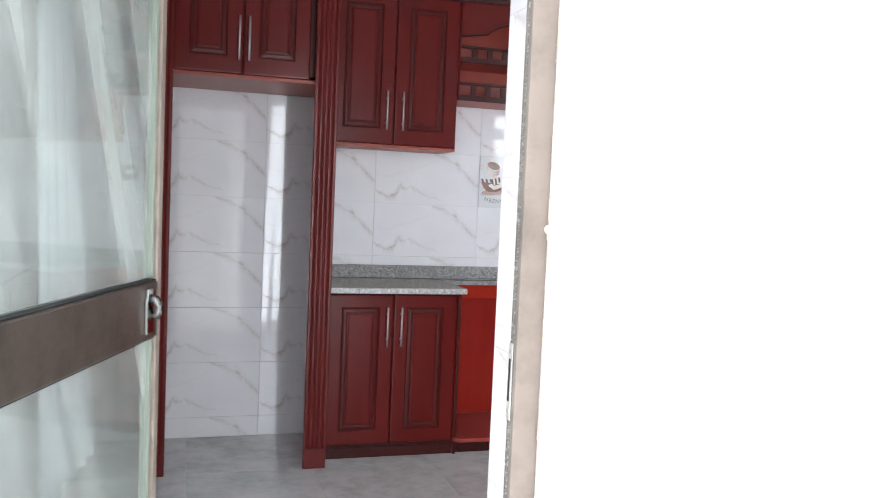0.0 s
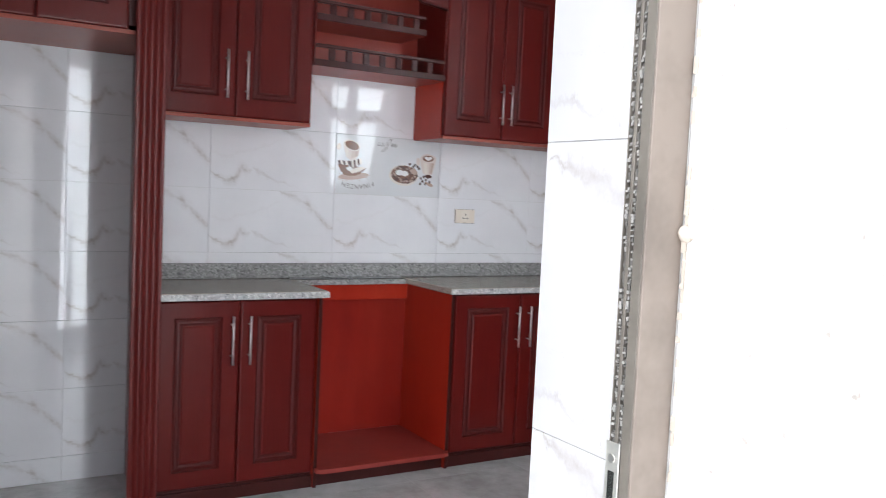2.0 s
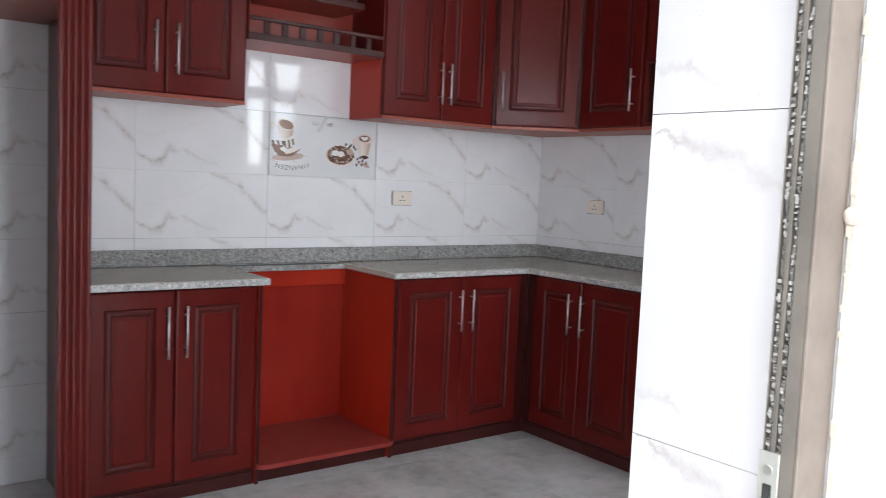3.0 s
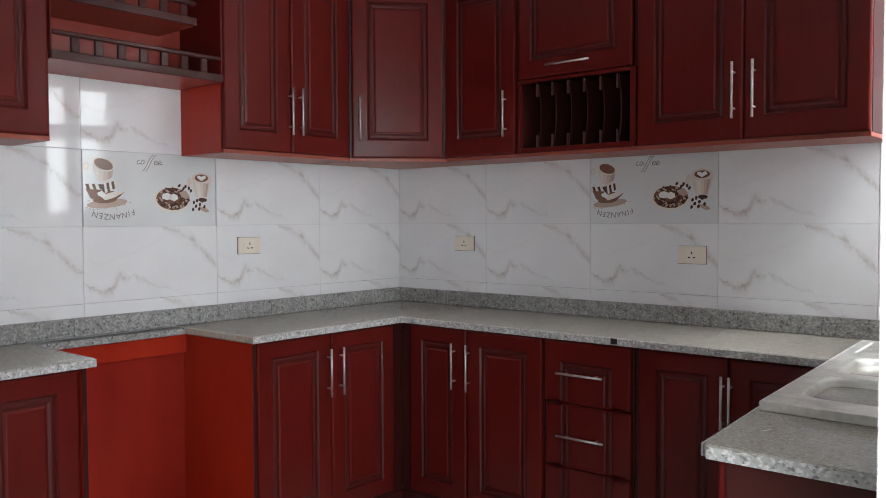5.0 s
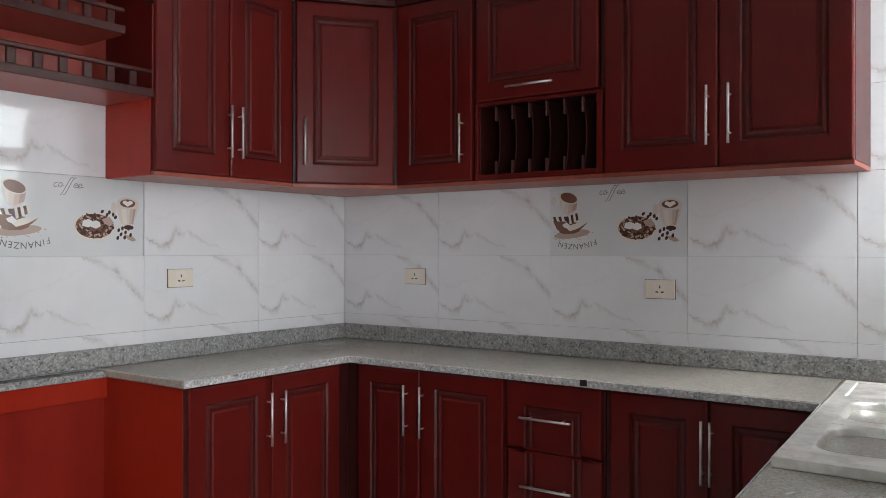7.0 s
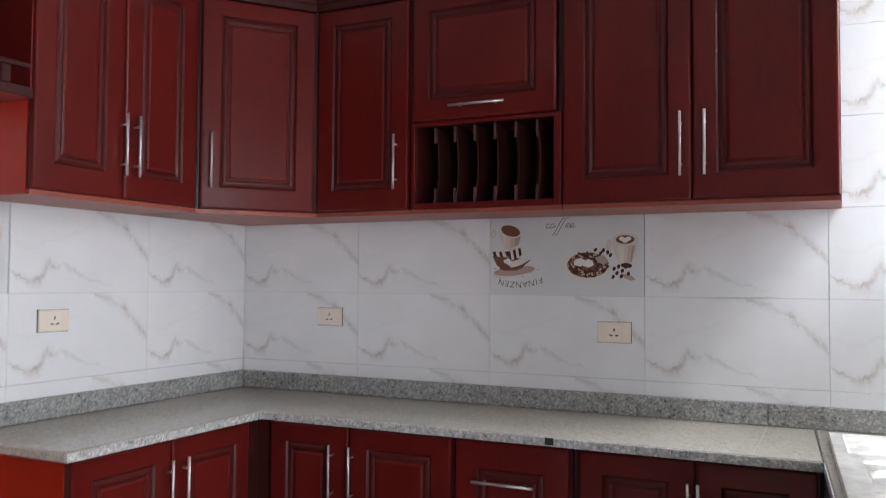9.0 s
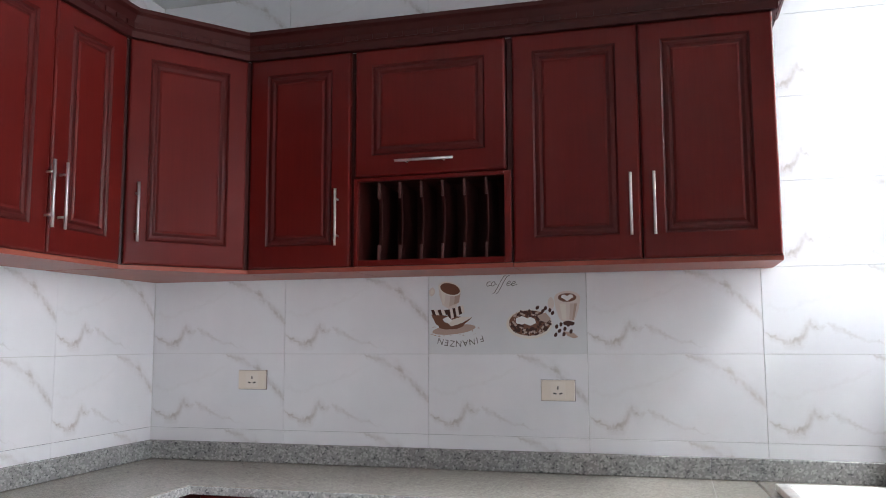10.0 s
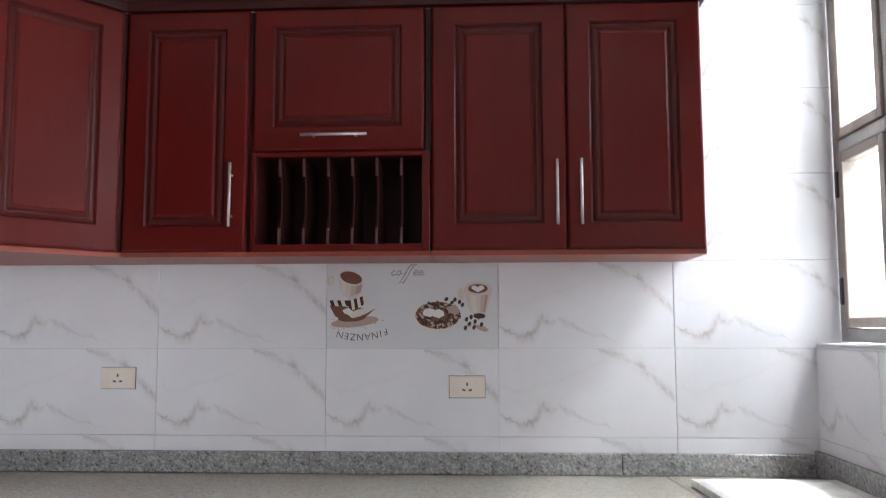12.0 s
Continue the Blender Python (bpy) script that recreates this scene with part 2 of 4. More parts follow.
BEIGE = metal("beige_anodised_aluminium", (0.375, 0.318, 0.272), 0.45, 0.05, 0.2)
FRAME_GREY = metal("grey_anodised_aluminium", (0.36, 0.34, 0.32), 0.40, 0.06, 0.6)
PILE = plaster("woven_pile_strip", (0.19, 0.185, 0.172), 0.95, 1.0)
PILE_PALE = plaster("pale_pile_tufts", (0.46, 0.45, 0.43), 0.9, 0.6)
RENDER_EDGE = plaster("chipped_render", (0.66, 0.60, 0.52), 0.95, 0.8)
BLACK = mat("black_plastic", (0.015, 0.015, 0.016), 0.45)
IVORY = mat("ivory_plastic", (0.80, 0.72, 0.63), 0.30)
IVORY_FACE = mat("pale_plastic", (0.82, 0.75, 0.67), 0.28)
CLOTH = plaster("sheer_pale_blue_cloth", (0.74, 0.79, 0.86), 0.9, 0.15)
LEAF_EDGE = mat("green_glass_edge", (0.30, 0.345, 0.29), 0.3)


def glass(name, tint):
    m = mat(name, tint, 0.0)
    b = m.node_tree.nodes["Principled BSDF"]
    b.inputs["Transmission Weight"].default_value = 1.0
    b.inputs["IOR"].default_value = 1.48
    k = Net(m)
    k.link(k.math("MULTIPLY", k.ramp(k.noise(k.coords("Object"), 3.0, 5.0, 0.7), [(0.45, 0.0), (0.75, 0.12)]), 1.0), k.out.inputs["Roughness"])
    return m


def hazed_glass():
    """Pale green glass; bright slanting reflections are put in as milky bands."""
    m = glass("hazed_green_glass", (0.88, 0.965, 0.92))
    k = Net(m)
    sep = k.t.nodes.new("ShaderNodeSeparateXYZ")
    k.link(k.coords("Object"), sep.inputs[0])
    slant = k.t.nodes.new("ShaderNodeCombineXYZ")
    k.link(k.math("MULTIPLY", k.math("MULTIPLY_ADD", sep.outputs["Z"], 0.42, sep.outputs["X"]), 7.0), slant.inputs[0])
    k.link(k.math("MULTIPLY", sep.outputs["Z"], 0.5), slant.inputs[2])
    veil = k.noise(slant.outputs[0], 1.0, 2.0, 0.5)
    k.link(k.ramp(veil, [(0.36, 0.90), (0.50, 0.80), (0.64, 0.68)]), k.out.inputs["Transmission Weight"])
    return m


HAZED = hazed_glass()
PANE = glass("clear_glass", (0.93, 0.975, 0.95))

PRINT_DARK = mat("print_dark_brown", (0.085, 0.042, 0.033), 0.16)
PRINT_BROWN = mat("print_brown", (0.20, 0.095, 0.062), 0.16)
PRINT_TAN = mat("print_tan", (0.48, 0.35, 0.29), 0.16)
PRINT_CREAM = mat("print_cream", (0.76, 0.70, 0.63), 0.16)
PRINT_BLUSH = mat("print_blush", (0.60, 0.48, 0.42), 0.16)
PRINT_CUP = mat("print_cup", (0.70, 0.61, 0.56), 0.16)
PRINT_WHITE = mat("print_white", (0.82, 0.81, 0.79), 0.16)
PRINT_GREY = mat("print_grey", (0.16, 0.145, 0.135), 0.16)


def decor_paint():
    m = mat("plain_decor_tile", (0.72, 0.725, 0.735), 0.06)
    k = Net(m)
    where = k.coords("Object")
    k.link(k.mix(k.noise(where, 6.0, 3.0), (0.76, 0.765, 0.775), (0.68, 0.685, 0.70)), k.out.inputs["Base Color"])
    return m


DECOR = decor_paint()


# ---- mesh helpers ----
def mesh_of(name, bm, material, smooth=False):
    me = bpy.data.meshes.new(name)
    bmesh.ops.recalc_face_normals(bm, faces=bm.faces)
    if smooth:
        for f in bm.faces:
            f.smooth = True
    bm.to_mesh(me)
    bm.free()
    me.materials.append(material)
    return me


def part(name, bm, material, parent, label="", smooth=False, m=None):
    ob = new(name, mesh_of(name, bm, material, smooth))
    ob.parent = parent
    if m is not None:
        ob.matrix_basis = m
    return tagged(ob, label)


def thing(name, label, category, m, group=""):
    return place(tagged(new(name), label, category, group), m)


def place(ob, m):
    ob.matrix_basis = m
    return ob


def solid(name, bm, material, label, category, m=None, kind="", smooth=False, group=""):
    ob = tagged(new(name, mesh_of(name, bm, material, smooth)), label, category, group, kind)
    if m is not None:
        ob.matrix_basis = m
    return ob


def boxes(*dims, bevel=0.0, segments=1):
    """One bmesh of boxes (x0, x1, y0, y1, z0, z1), their edges broken by bevel."""
    out = bmesh.new()
    for x0, x1, y0, y1, z0, z1 in dims:
        b = bmesh.new()
        bmesh.ops.create_cube(b, size=1.0)
        for w in b.verts:
            w.co = ((x0 + x1) / 2 + w.co.x * (x1 - x0), (y0 + y1) / 2 + w.co.y * (y1 - y0), (z0 + z1) / 2 + w.co.z * (z1 - z0))
        if bevel:
            bmesh.ops.bevel(b, geom=b.edges[:], offset=bevel, segments=segments, affect="EDGES", profile=0.6)
        join(out, b)
    return out


def join(out, b):
    tmp = bpy.data.meshes.new("tmp")
    b.to_mesh(tmp)
    b.free()
    out.from_mesh(tmp)
    bpy.data.meshes.remove(tmp)


def prism(points, z0, z1, axis="z", bevel=0.0):
    """A flat outline drawn up along an axis."""
    b = bmesh.new()

    def at(p, h):
        return {"z": (p[0], p[1], h), "y": (p[0], h, p[1]), "x": (h, p[0], p[1])}[axis]

    low = [b.verts.new(at(p, z0)) for p in points]
    high = [b.verts.new(at(p, z1)) for p in points]
    b.faces.new(low)
    b.faces.new(high[::-1])
    n = len(points)
    for i in range(n):
        b.faces.new((low[i], high[i], high[(i + 1) % n], low[(i + 1) % n]))
    if bevel:
        bmesh.ops.recalc_face_normals(b, faces=b.faces)
        bmesh.ops.bevel(b, geom=b.edges[:], offset=bevel, segments=1, affect="EDGES")
    return b


def tube(path, radius, sides=10):
    """A round bar along a path of points, with closed ends."""
    b = bmesh.new()
    rings = []
    pts = [Vector(p) for p in path]
    for i, p in enumerate(pts):
        d = (pts[min(i + 1, len(pts) - 1)] - pts[max(i - 1, 0)]).normalized()
        side = d.orthogonal().normalized() if i == 0 else (rings[-1][1] - d * rings[-1][1].dot(d)).normalized()
        up = d.cross(side)
        ring = [b.verts.new(p + radius * (math.cos(a) * side + math.sin(a) * up)) for a in (2 * math.pi * j / sides for j in range(sides))]
        rings.append((ring, side))
    for (r0, _), (r1, _) in zip(rings, rings[1:]):
        for j in range(sides):
            b.faces.new((r0[j], r0[(j + 1) % sides], r1[(j + 1) % sides], r1[j]))
    b.faces.new(rings[0][0][::-1])
    b.faces.new(rings[-1][0])
    return b


def panel_door(w, h, left=0.075, right=0.075, top=0.065, bottom=0.085, thick=0.020):
    """A door leaf, front towards -y: frame with rounded edge, a bead between two glazed grooves, and a flat field. A margin of None lets the field run off that edge."""
    b = bmesh.new()
    rings = [(0, 0, thick), (0, 0, 0.009), (0, 0.0012, 0.0045), (0, 0.0042, 0.0013), (0, 0.009, 0.0),
             (1, -0.004, 0.0), (1, -0.001, 0.0024), (1, 0.003, 0.0062), (1, 0.006, 0.0050), (1, 0.011, 0.0030), (1, 0.018, 0.0022), (1, 0.024, 0.0050),
             (1, 0.027, 0.0062), (1, 0.030, 0.0058), (1, 0.034, 0.0036), (1, 0.037, 0.0024)]
    loops = []
    for i, (mode, off, y) in enumerate(rings):
        l, r, t, o = ((left + off, right + off, -0.5 if top is None else top + off, -0.5 if bottom is None else bottom + off) if mode == 1 else (off,) * 4)
        t, o = max(t, 0.0 if top is None and mode else -1), max(o, 0.0 if bottom is None and mode else -1)
        loops.append([b.verts.new(c) for c in ((l, y, o), (w - r, y, o), (w - r, y, h - t), (l, y, h - t))])
    for i, (a, c) in enumerate(zip(loops, loops[1:])):
        for j in range(4):
            f = b.faces.new((a[j], a[(j + 1) % 4], c[(j + 1) % 4], c[j]))
            f.material_index = 1 if 5 <= i <= 12 else 0
    b.faces.new(loops[-1])
    b.faces.new(loops[0][::-1])
    return b


def bar_handle(length, upright=True):
    """A straight bar on two short posts, its middle at the origin, standing out towards -y."""
    s = (0, 0, 1) if upright else (1, 0, 0)
    h = length / 2
    b = tube([(-s[0] * h, -0.028, -s[2] * h), (s[0] * h, -0.028, s[2] * h)], 0.0050, 12)
    for q in (-0.32, 0.32):
        join(b, tube([(s[0] * q * length, 0.001, s[2] * q * length), (s[0] * q * length, -0.026, s[2] * q * length)], 0.0042, 8))
    return b


def hang_door(parent, x, z, w, h, handle=None, upright=True, length=0.205, material=None, **margins):
    """A door part at (x, z) of a cabinet front, with its handle's middle at handle, in the door's own x and z."""
    d = part("door", panel_door(w, h, **margins), material or MAHOGANY, parent, m=Matrix.Translation((x, 0, z)))
    d.data.materials.append(GLAZE)
    if handle:
        part("handle", bar_handle(length, upright), NICKEL, d, "brushed nickel bar handle", True, Matrix.Translation((handle[0], 0, handle[1])))
    return d


EAST, SOUTH = -90, 180       # turns of things that stand along the east and the south wall

# ---- setting ----
solid("wall_north", boxes((XW - 0.2, XB + 0.2, YA + 0.010, YA + 0.2, -0.1, TOP + 0.1)), GROUT, "white marble-print tiled kitchen wall", "wall", kind="structure")
solid("wall_east", boxes((XB + 0.010, XB + 0.2, YS - 0.25, YA + 0.010, -0.1, TOP + 0.1)), GROUT, "white marble-print tiled kitchen wall", "wall", kind="structure")
solid("wall_west", boxes((XW - 0.16, XW - 0.010, 0.83, YA + 0.010, -0.1, TOP + 0.1)), GROUT, "white marble-print tiled kitchen wall", "wall", kind="structure")
# window wall with its opening, door wall with its opening
WX0, WX1, WZ0, WZ1 = 2.53, XB + 0.010, 1.319, 2.78
SX0, SX1, SZ0, SZ1 = 0.372, 0.908, 0.10, 2.22      # narrow tall light between door and sink
solid("wall_south_window", boxes((1.22, WX0, 1.10, YS - 0.008, -0.1, TOP + 0.1), (WX0, WX1, 1.10, YS - 0.008, -0.1, WZ0), (WX0, WX1, 1.10, YS - 0.008, WZ1, TOP + 0.1)),
      GROUT, "tiled kitchen wall under and beside the window", "wall", kind="structure")
DX0, DX1, DZ = -0.602, 0.345, 2.14
solid("wall_south_door", boxes((XW - 0.010, DX0, 0.83, YD - 0.002, -0.1, TOP + 0.1), (DX1, SX0, 0.851, YD - 0.002, -0.1, TOP + 0.1), (DX0, DX1, 0.83, YD - 0.002, DZ, TOP + 0.1),
                               (SX1, 1.22, 0.83, YD - 0.002, -0.1, TOP + 0.1), (SX0, SX1, 0.83, YD - 0.002, -0.1, SZ0), (SX0, SX1, 0.83, YD - 0.002, SZ1, TOP + 0.1), (1.12, 1.22, YD - 0.002, YS, -0.1, TOP + 0.1)),
      PLASTER, "white plastered wall beside the kitchen door", "wall", kind="structure")
solid("wall_outside", boxes((DX1, 0.44, -3.0, 0.849, -0.1, 3.0)), PITTED, "white rough-plastered wall beside the entrance", "wall", kind="structure")
solid("ceiling", boxes((XW - 0.2, XB + 0.2, 0.83, YA + 0.2, TOP + 0.1, TOP + 0.2), (XW, XB, YD, YA, TOP, TOP + 0.1)), CEILING, "white painted kitchen ceiling", "ceiling", kind="structure")
solid("floor", boxes((XW - 0.2, XB + 0.2, 0.83, YA + 0.2, -0.12, -0.006)), GROUT, "polished pale grey marble-look tile floor", "floor", kind="structure")
solid("ground", boxes((-400, 400, -400, 400, -0.16, -0.015)), PAVING, "pale grey terrace screed outside the door", "ground", kind="structure")
FL = bpy.data.objects["floor"]

# ---- window ----
def make_window():
    y0, y1 = 1.195, 1.245
    w = tagged(new("window_1"), "grey aluminium two-light casement window with transom lights", "window", kind="structure")
    w.location = (0, 0, 0)
    a, c, z0, z1, zt = WX0 + 0.004, XB - 0.003, 1.331, WZ1 - 0.004, 1.965
    f, m0, m1 = 0.045, 2.782, 2.818
    part("window_frame", boxes((a, a + f, y0, y1, z0, z1), (c - f, c, y0, y1, z0, z1), (m0, m1, y0, y1, z0 + f, z1 - f), (a + f, c - f, y0, y1, z0, z0 + f), (a + f, c - f, y0, y1, z1 - f, z1),
                               (a + f, m0, y0, y1, zt, zt + f), (m1, c - f, y0, y1, zt, zt + f), bevel=0.003), FRAME_GREY, w)
    for p0, p1, s in ((a + f, m0, 0.028), (m1, c - f, 0.036)):
        for lo, hi in ((z0 + f, zt), (zt + f, z1 - f)):
            i = 0.002
            sash = part("sash", boxes((p0 + i, p0 + s, y0 + 0.006, y1 + 0.008, lo + i, hi - i), (p1 - s, p1 - i, y0 + 0.006, y1 + 0.008, lo + i, hi - i),
                                      (p0 + s, p1 - s, y0 + 0.006, y1 + 0.008, lo + i, lo + s), (p0 + s, p1 - s, y0 + 0.006, y1 + 0.008, hi - s, hi - i), bevel=0.003), BEIGE, w, "beige-grey aluminium sash")
            p = part("pane", boxes((p0 + s - 0.006, p1 - s + 0.006, y0 + 0.020, y0 + 0.025, lo + s - 0.006, hi - s + 0.006)), PANE, sash)
            p.visible_shadow = False
    for hz in (1.50, 1.86):
        part("hinge", boxes((c - f - 0.010, c - f + 0.012, y1, y1 + 0.014, hz - 0.045, hz + 0.045), bevel=0.003), BLACK, w, "black casement hinge")
    part("window_sill", boxes((WX0 + 0.002, XB - 0.002, 1.100, YS - 0.002, 1.3195, 1.3285), bevel=0.002), TILE, w, "white tiled sill")


make_window()


def make_side_light():
    w = tagged(new("window_2"), "tall narrow aluminium-framed glass light beside the door", "window", kind="structure")
    y0, y1, f = 0.925, 0.970, 0.025
    a, e, z0, z1 = SX0 + 0.003, SX1 - 0.003, SZ0 + 0.003, SZ1 - 0.003
    m, mw = 0.512, 0.056
    part("window_frame", boxes((a, a + f, y0, y1, z0, z1), (e - f, e, y0, y1, z0, z1), (m, m + mw, y0, y1, z0, z1), (a + f, m, y0 + 0.002, y1 - 0.002, z0, z0 + f), (m + mw, e - f, y0 + 0.002, y1 - 0.002, z0, z0 + f),
                               (a + f, m, y0 + 0.002, y1 - 0.002, z1 - f, z1), (m + mw, e - f, y0 + 0.002, y1 - 0.002, z1 - f, z1), bevel=0.002), FRAME_GREY, w)
    for q, r in ((a + f, m), (m + mw, e - f)):
        p = part("pane", boxes((q - 0.005, r + 0.005, y0 + 0.016, y0 + 0.021, z0 + f - 0.005, z1 - f + 0.005)), PANE, w)
        p.visible_shadow = False


make_side_light()

# ---- door: frame and open glazed leaf ----
def make_door_frame():
    d = tagged(new("door_frame"), "beige aluminium door frame with brush seals and a steel strike plate", "door frame", kind="structure")
    for side, x in ((1, DX1), (-1, DX0)):
        def s(p, q, y0, y1, z0, z1):
            lo, hi = sorted((x - side * p, x - side * q))
            return (lo, hi, y0, y1, z0, z1)
        part("jamb", boxes(s(0.0, 0.0445, 0.8545, 0.8665, 0.0, DZ), s(0.0, 0.0380, 0.8665, 0.8715, 0.0, DZ), s(0.0, 0.0445, 0.8715, 0.8755, 0.0, DZ), s(0.0, 0.0380, 0.8755, 0.8810, 0.0, DZ),
                           s(0.0, 0.0445, 0.8810, 0.8822, 0.0, DZ), bevel=0.0004), JAMB_GREY, d)
        part("jamb_cover", boxes(s(0.0, 0.045, 0.851, 0.854, 0.0, DZ), bevel=0.0008), JAMB_BEIGE, d, "pinkish-beige cover strip")
        for seed, y0, y1 in ((5, 0.8670, 0.8710), (8, 0.8760, 0.8805)):
            part("brush_seal", ragged(x - side * 0.0385, side, y0, y1, DZ - 0.05, seed), PILE, d, "frayed dark brush seal")
            part("pale_tufts", ragged(x - side * 0.0400, side, y0 + 0.0004, y1 - 0.0004, DZ - 0.05, seed + 20, (0.0009, 0.0030), 0.62), PILE_PALE, d, "pale frayed fibres")
    part("head", boxes((DX0 + 0.046, DX1 - 0.046, 0.851, 0.879, DZ - 0.045, DZ - 0.001), bevel=0.002), BEIGE, d)
    plate = part("strike_plate", boxes((DX1 - 0.0470, DX1 - 0.0452, 0.8655, 0.8835, 0.980, 1.111), bevel=0.0006), STEEL, d, "steel strike plate")
    part("keeper_hole", boxes((DX1 - 0.0474, DX1 - 0.0468, 0.8705, 0.8785, 1.012, 1.084)), DARK_CHROME, plate)
    for z in (0.995, 1.096):
        b = tube([(DX1 - 0.0468, 0.8745, z), (DX1 - 0.0482, 0.8745, z)], 0.0042, 12)
        part("screw", b, NICKEL, plate)


def ragged(x, side, y0, y1, top, seed=5, size=(0.0014, 0.0040), skip=0.0):
    """A strip of short tufts of uneven length."""
    rng = random.Random(seed)
    b = bmesh.new()
    z = 0.02
    while z < top:
        h = rng.uniform(*size)
        if rng.random() < skip:
            z += h
            continue
        d = rng.uniform(0.002, 0.0065)
        lo, hi = sorted((x, x - side * d))
        w = (y1 - y0) * rng.uniform(0.5, 1.0)
        vs = [b.verts.new(c) for c in ((lo, y0, z), (hi, y0 + 0.001, z), (hi, y0 + w, z + 0.001), (lo, y0 + w, z), (lo, y0, z + h), (hi, y0 + 0.001, z + h * 0.8), (hi, y0 + w, z + h), (lo, y0 + w, z + h))]
        for q in ((0, 1, 2, 3), (7, 6, 5, 4), (0, 4, 5, 1), (1, 5, 6, 2), (2, 6, 7, 3), (3, 7, 4, 0)):
            b.faces.new([vs[i] for i in q])
        z += h * 1.05
    return b


make_door_frame()
# broken render along the frame's edge
edge_host = bpy.data.objects["wall_outside"]
part("render_edge", ragged(DX1 - 0.0003, 0.35, 0.8440, 0.8500, 2.6, 31, (0.004, 0.016), 0.45), RENDER_EDGE, edge_host, "chipped beige render edge")
chip = bmesh.new()
bmesh.ops.create_icosphere(chip, subdivisions=2, radius=0.008)
for w in chip.verts:
    w.co *= 1.0 + 0.5 * noise.noise(w.co * 90.0)
part("render_chip", chip, RENDER_EDGE, edge_host, "crumb of beige render", m=pose(DX1 - 0.002, 0.845, 1.305, 0, 0, 0))


def make_door_leaf():
    d = tagged(new("door_1"), "open glazed door leaf in grey-brown aluminium with a hook lock", "door", kind="structure")
    d.matrix_basis = pose(DX0 + 0.038, 0.898, 0, 0, 0, LEAF_TURN)
    L, H, s = 0.858, 2.085, 0.046
    t = 0.020
    part("stile", boxes((0.0, s, -t, t, 0.012, H), bevel=0.003), BEIGE, d)
    part("stile", boxes((L - 0.030, L, -t, t, 0.012, H), bevel=0.003), BEIGE, d)
    part("bottom_rail", boxes((s, L - 0.030, -t, t, 0.012, 0.13), bevel=0.003), BRONZE, d)
    part("top_rail", boxes((s, L - 0.030, -t, t, H - 0.07, H), bevel=0.003), BRONZE, d)
    part("lock_rail", boxes((s, L - 0.030, -t - 0.003, t + 0.003, 0.990, 1.124), bevel=0.003), BRONZE, d, "scuffed grey-brown lock rail")
    for z in (1.1265, 0.9875):
        part("gasket", boxes((s, L - 0.032, -t + 0.002, t - 0.002, z - 0.0012, z + 0.0012)), BLACK, d, "thin black rubber gasket")
    for z0, z1 in ((0.134, 0.984), (1.130, H - 0.074)):
        p = part("pane", boxes((s, L - 0.031, -0.003, 0.003, z0, z1)), HAZED, d, "pale green glass pane with painted slanting light streaks")
        p.visible_shadow = False
        part("glazing_bead", boxes((L - 0.045, L - 0.031, -0.012, 0.012, z0, z1), bevel=0.002), LEAF_EDGE, d, "pale green glazing bead")
    K = L - 0.065
    lock = part("lock", prism([(K - 0.052, 1.005), (K - 0.012, 1.005), (K - 0.010, 1.075), (K - 0.020, 1.112), (K - 0.046, 1.112), (K - 0.054, 1.080)], -t - 0.011, -t - 0.002, "y", 0.003), CHROME, d, "worn chrome hook lock")
    b = tube([(K - 0.030, -t - 0.010, 1.092), (K - 0.028, -t - 0.020, 1.086), (K - 0.020, -t - 0.025, 1.072), (K - 0.016, -t - 0.023, 1.056), (K - 0.020, -t - 0.016, 1.042)], 0.0105, 10)
    part("thumb_turn", b, DARK_CHROME, lock, smooth=True)
    part("key_barrel", tube([(K - 0.034, -t - 0.010, 1.104), (K - 0.034, -t - 0.019, 1.104)], 0.008, 14), CHROME, lock)
    for z in (0.35, 1.05, 1.75):
        part("hinge", tube([(-0.004, -t - 0.004, z - 0.05), (-0.004, -t - 0.004, z + 0.05)], 0.008, 10), BRONZE, d)


make_door_leaf()


def curtain():
    """A sheer cloth that hangs in slanting folds along the west wall."""
    rows, cols = 24, 72
    b = bmesh.new()
    grid = []
    for i in range(rows + 1):
        q = i / rows
        z = 2.55 - 2.47 * q
        line = []
        for j in range(cols + 1):
            u = j / cols
            fold = math.sin(u * 31.0 + 0.7 * math.sin(u * 9.0)) * (0.020 + 0.012 * q)
            line.append(b.verts.new((-0.735 + 0.10 * q * u + fold, 2.72 + 0.62 * u + 0.52 * q * (0.5 + 0.5 * u), z)))
        grid.append(line)
    for i in range(rows):
        for j in range(cols):
            b.faces.new((grid[i][j], grid[i][j + 1], grid[i + 1][j + 1], grid[i + 1][j]))
    c = thing("curtain", "sheer pale blue curtain hanging in slanting folds beside the fridge recess", "curtain", pose(0, 0, 0))
    cloth = part("cloth", b, CLOTH, c, smooth=True)
    thick = cloth.modifiers.new("thickness", "SOLIDIFY")
    thick.thickness = 0.0015
    part("curtain_rod", tube([(-0.735, 2.66, 2.565), (-0.735, 3.42, 2.565)], 0.010, 12), FRAME_GREY, c, "slim grey rod")
    for y in (2.70, 3.38):
        part("bracket", boxes((-0.798, -0.728, y - 0.006, y + 0.006, 2.558, 2.572), bevel=0.001), FRAME_GREY, c)


curtain()


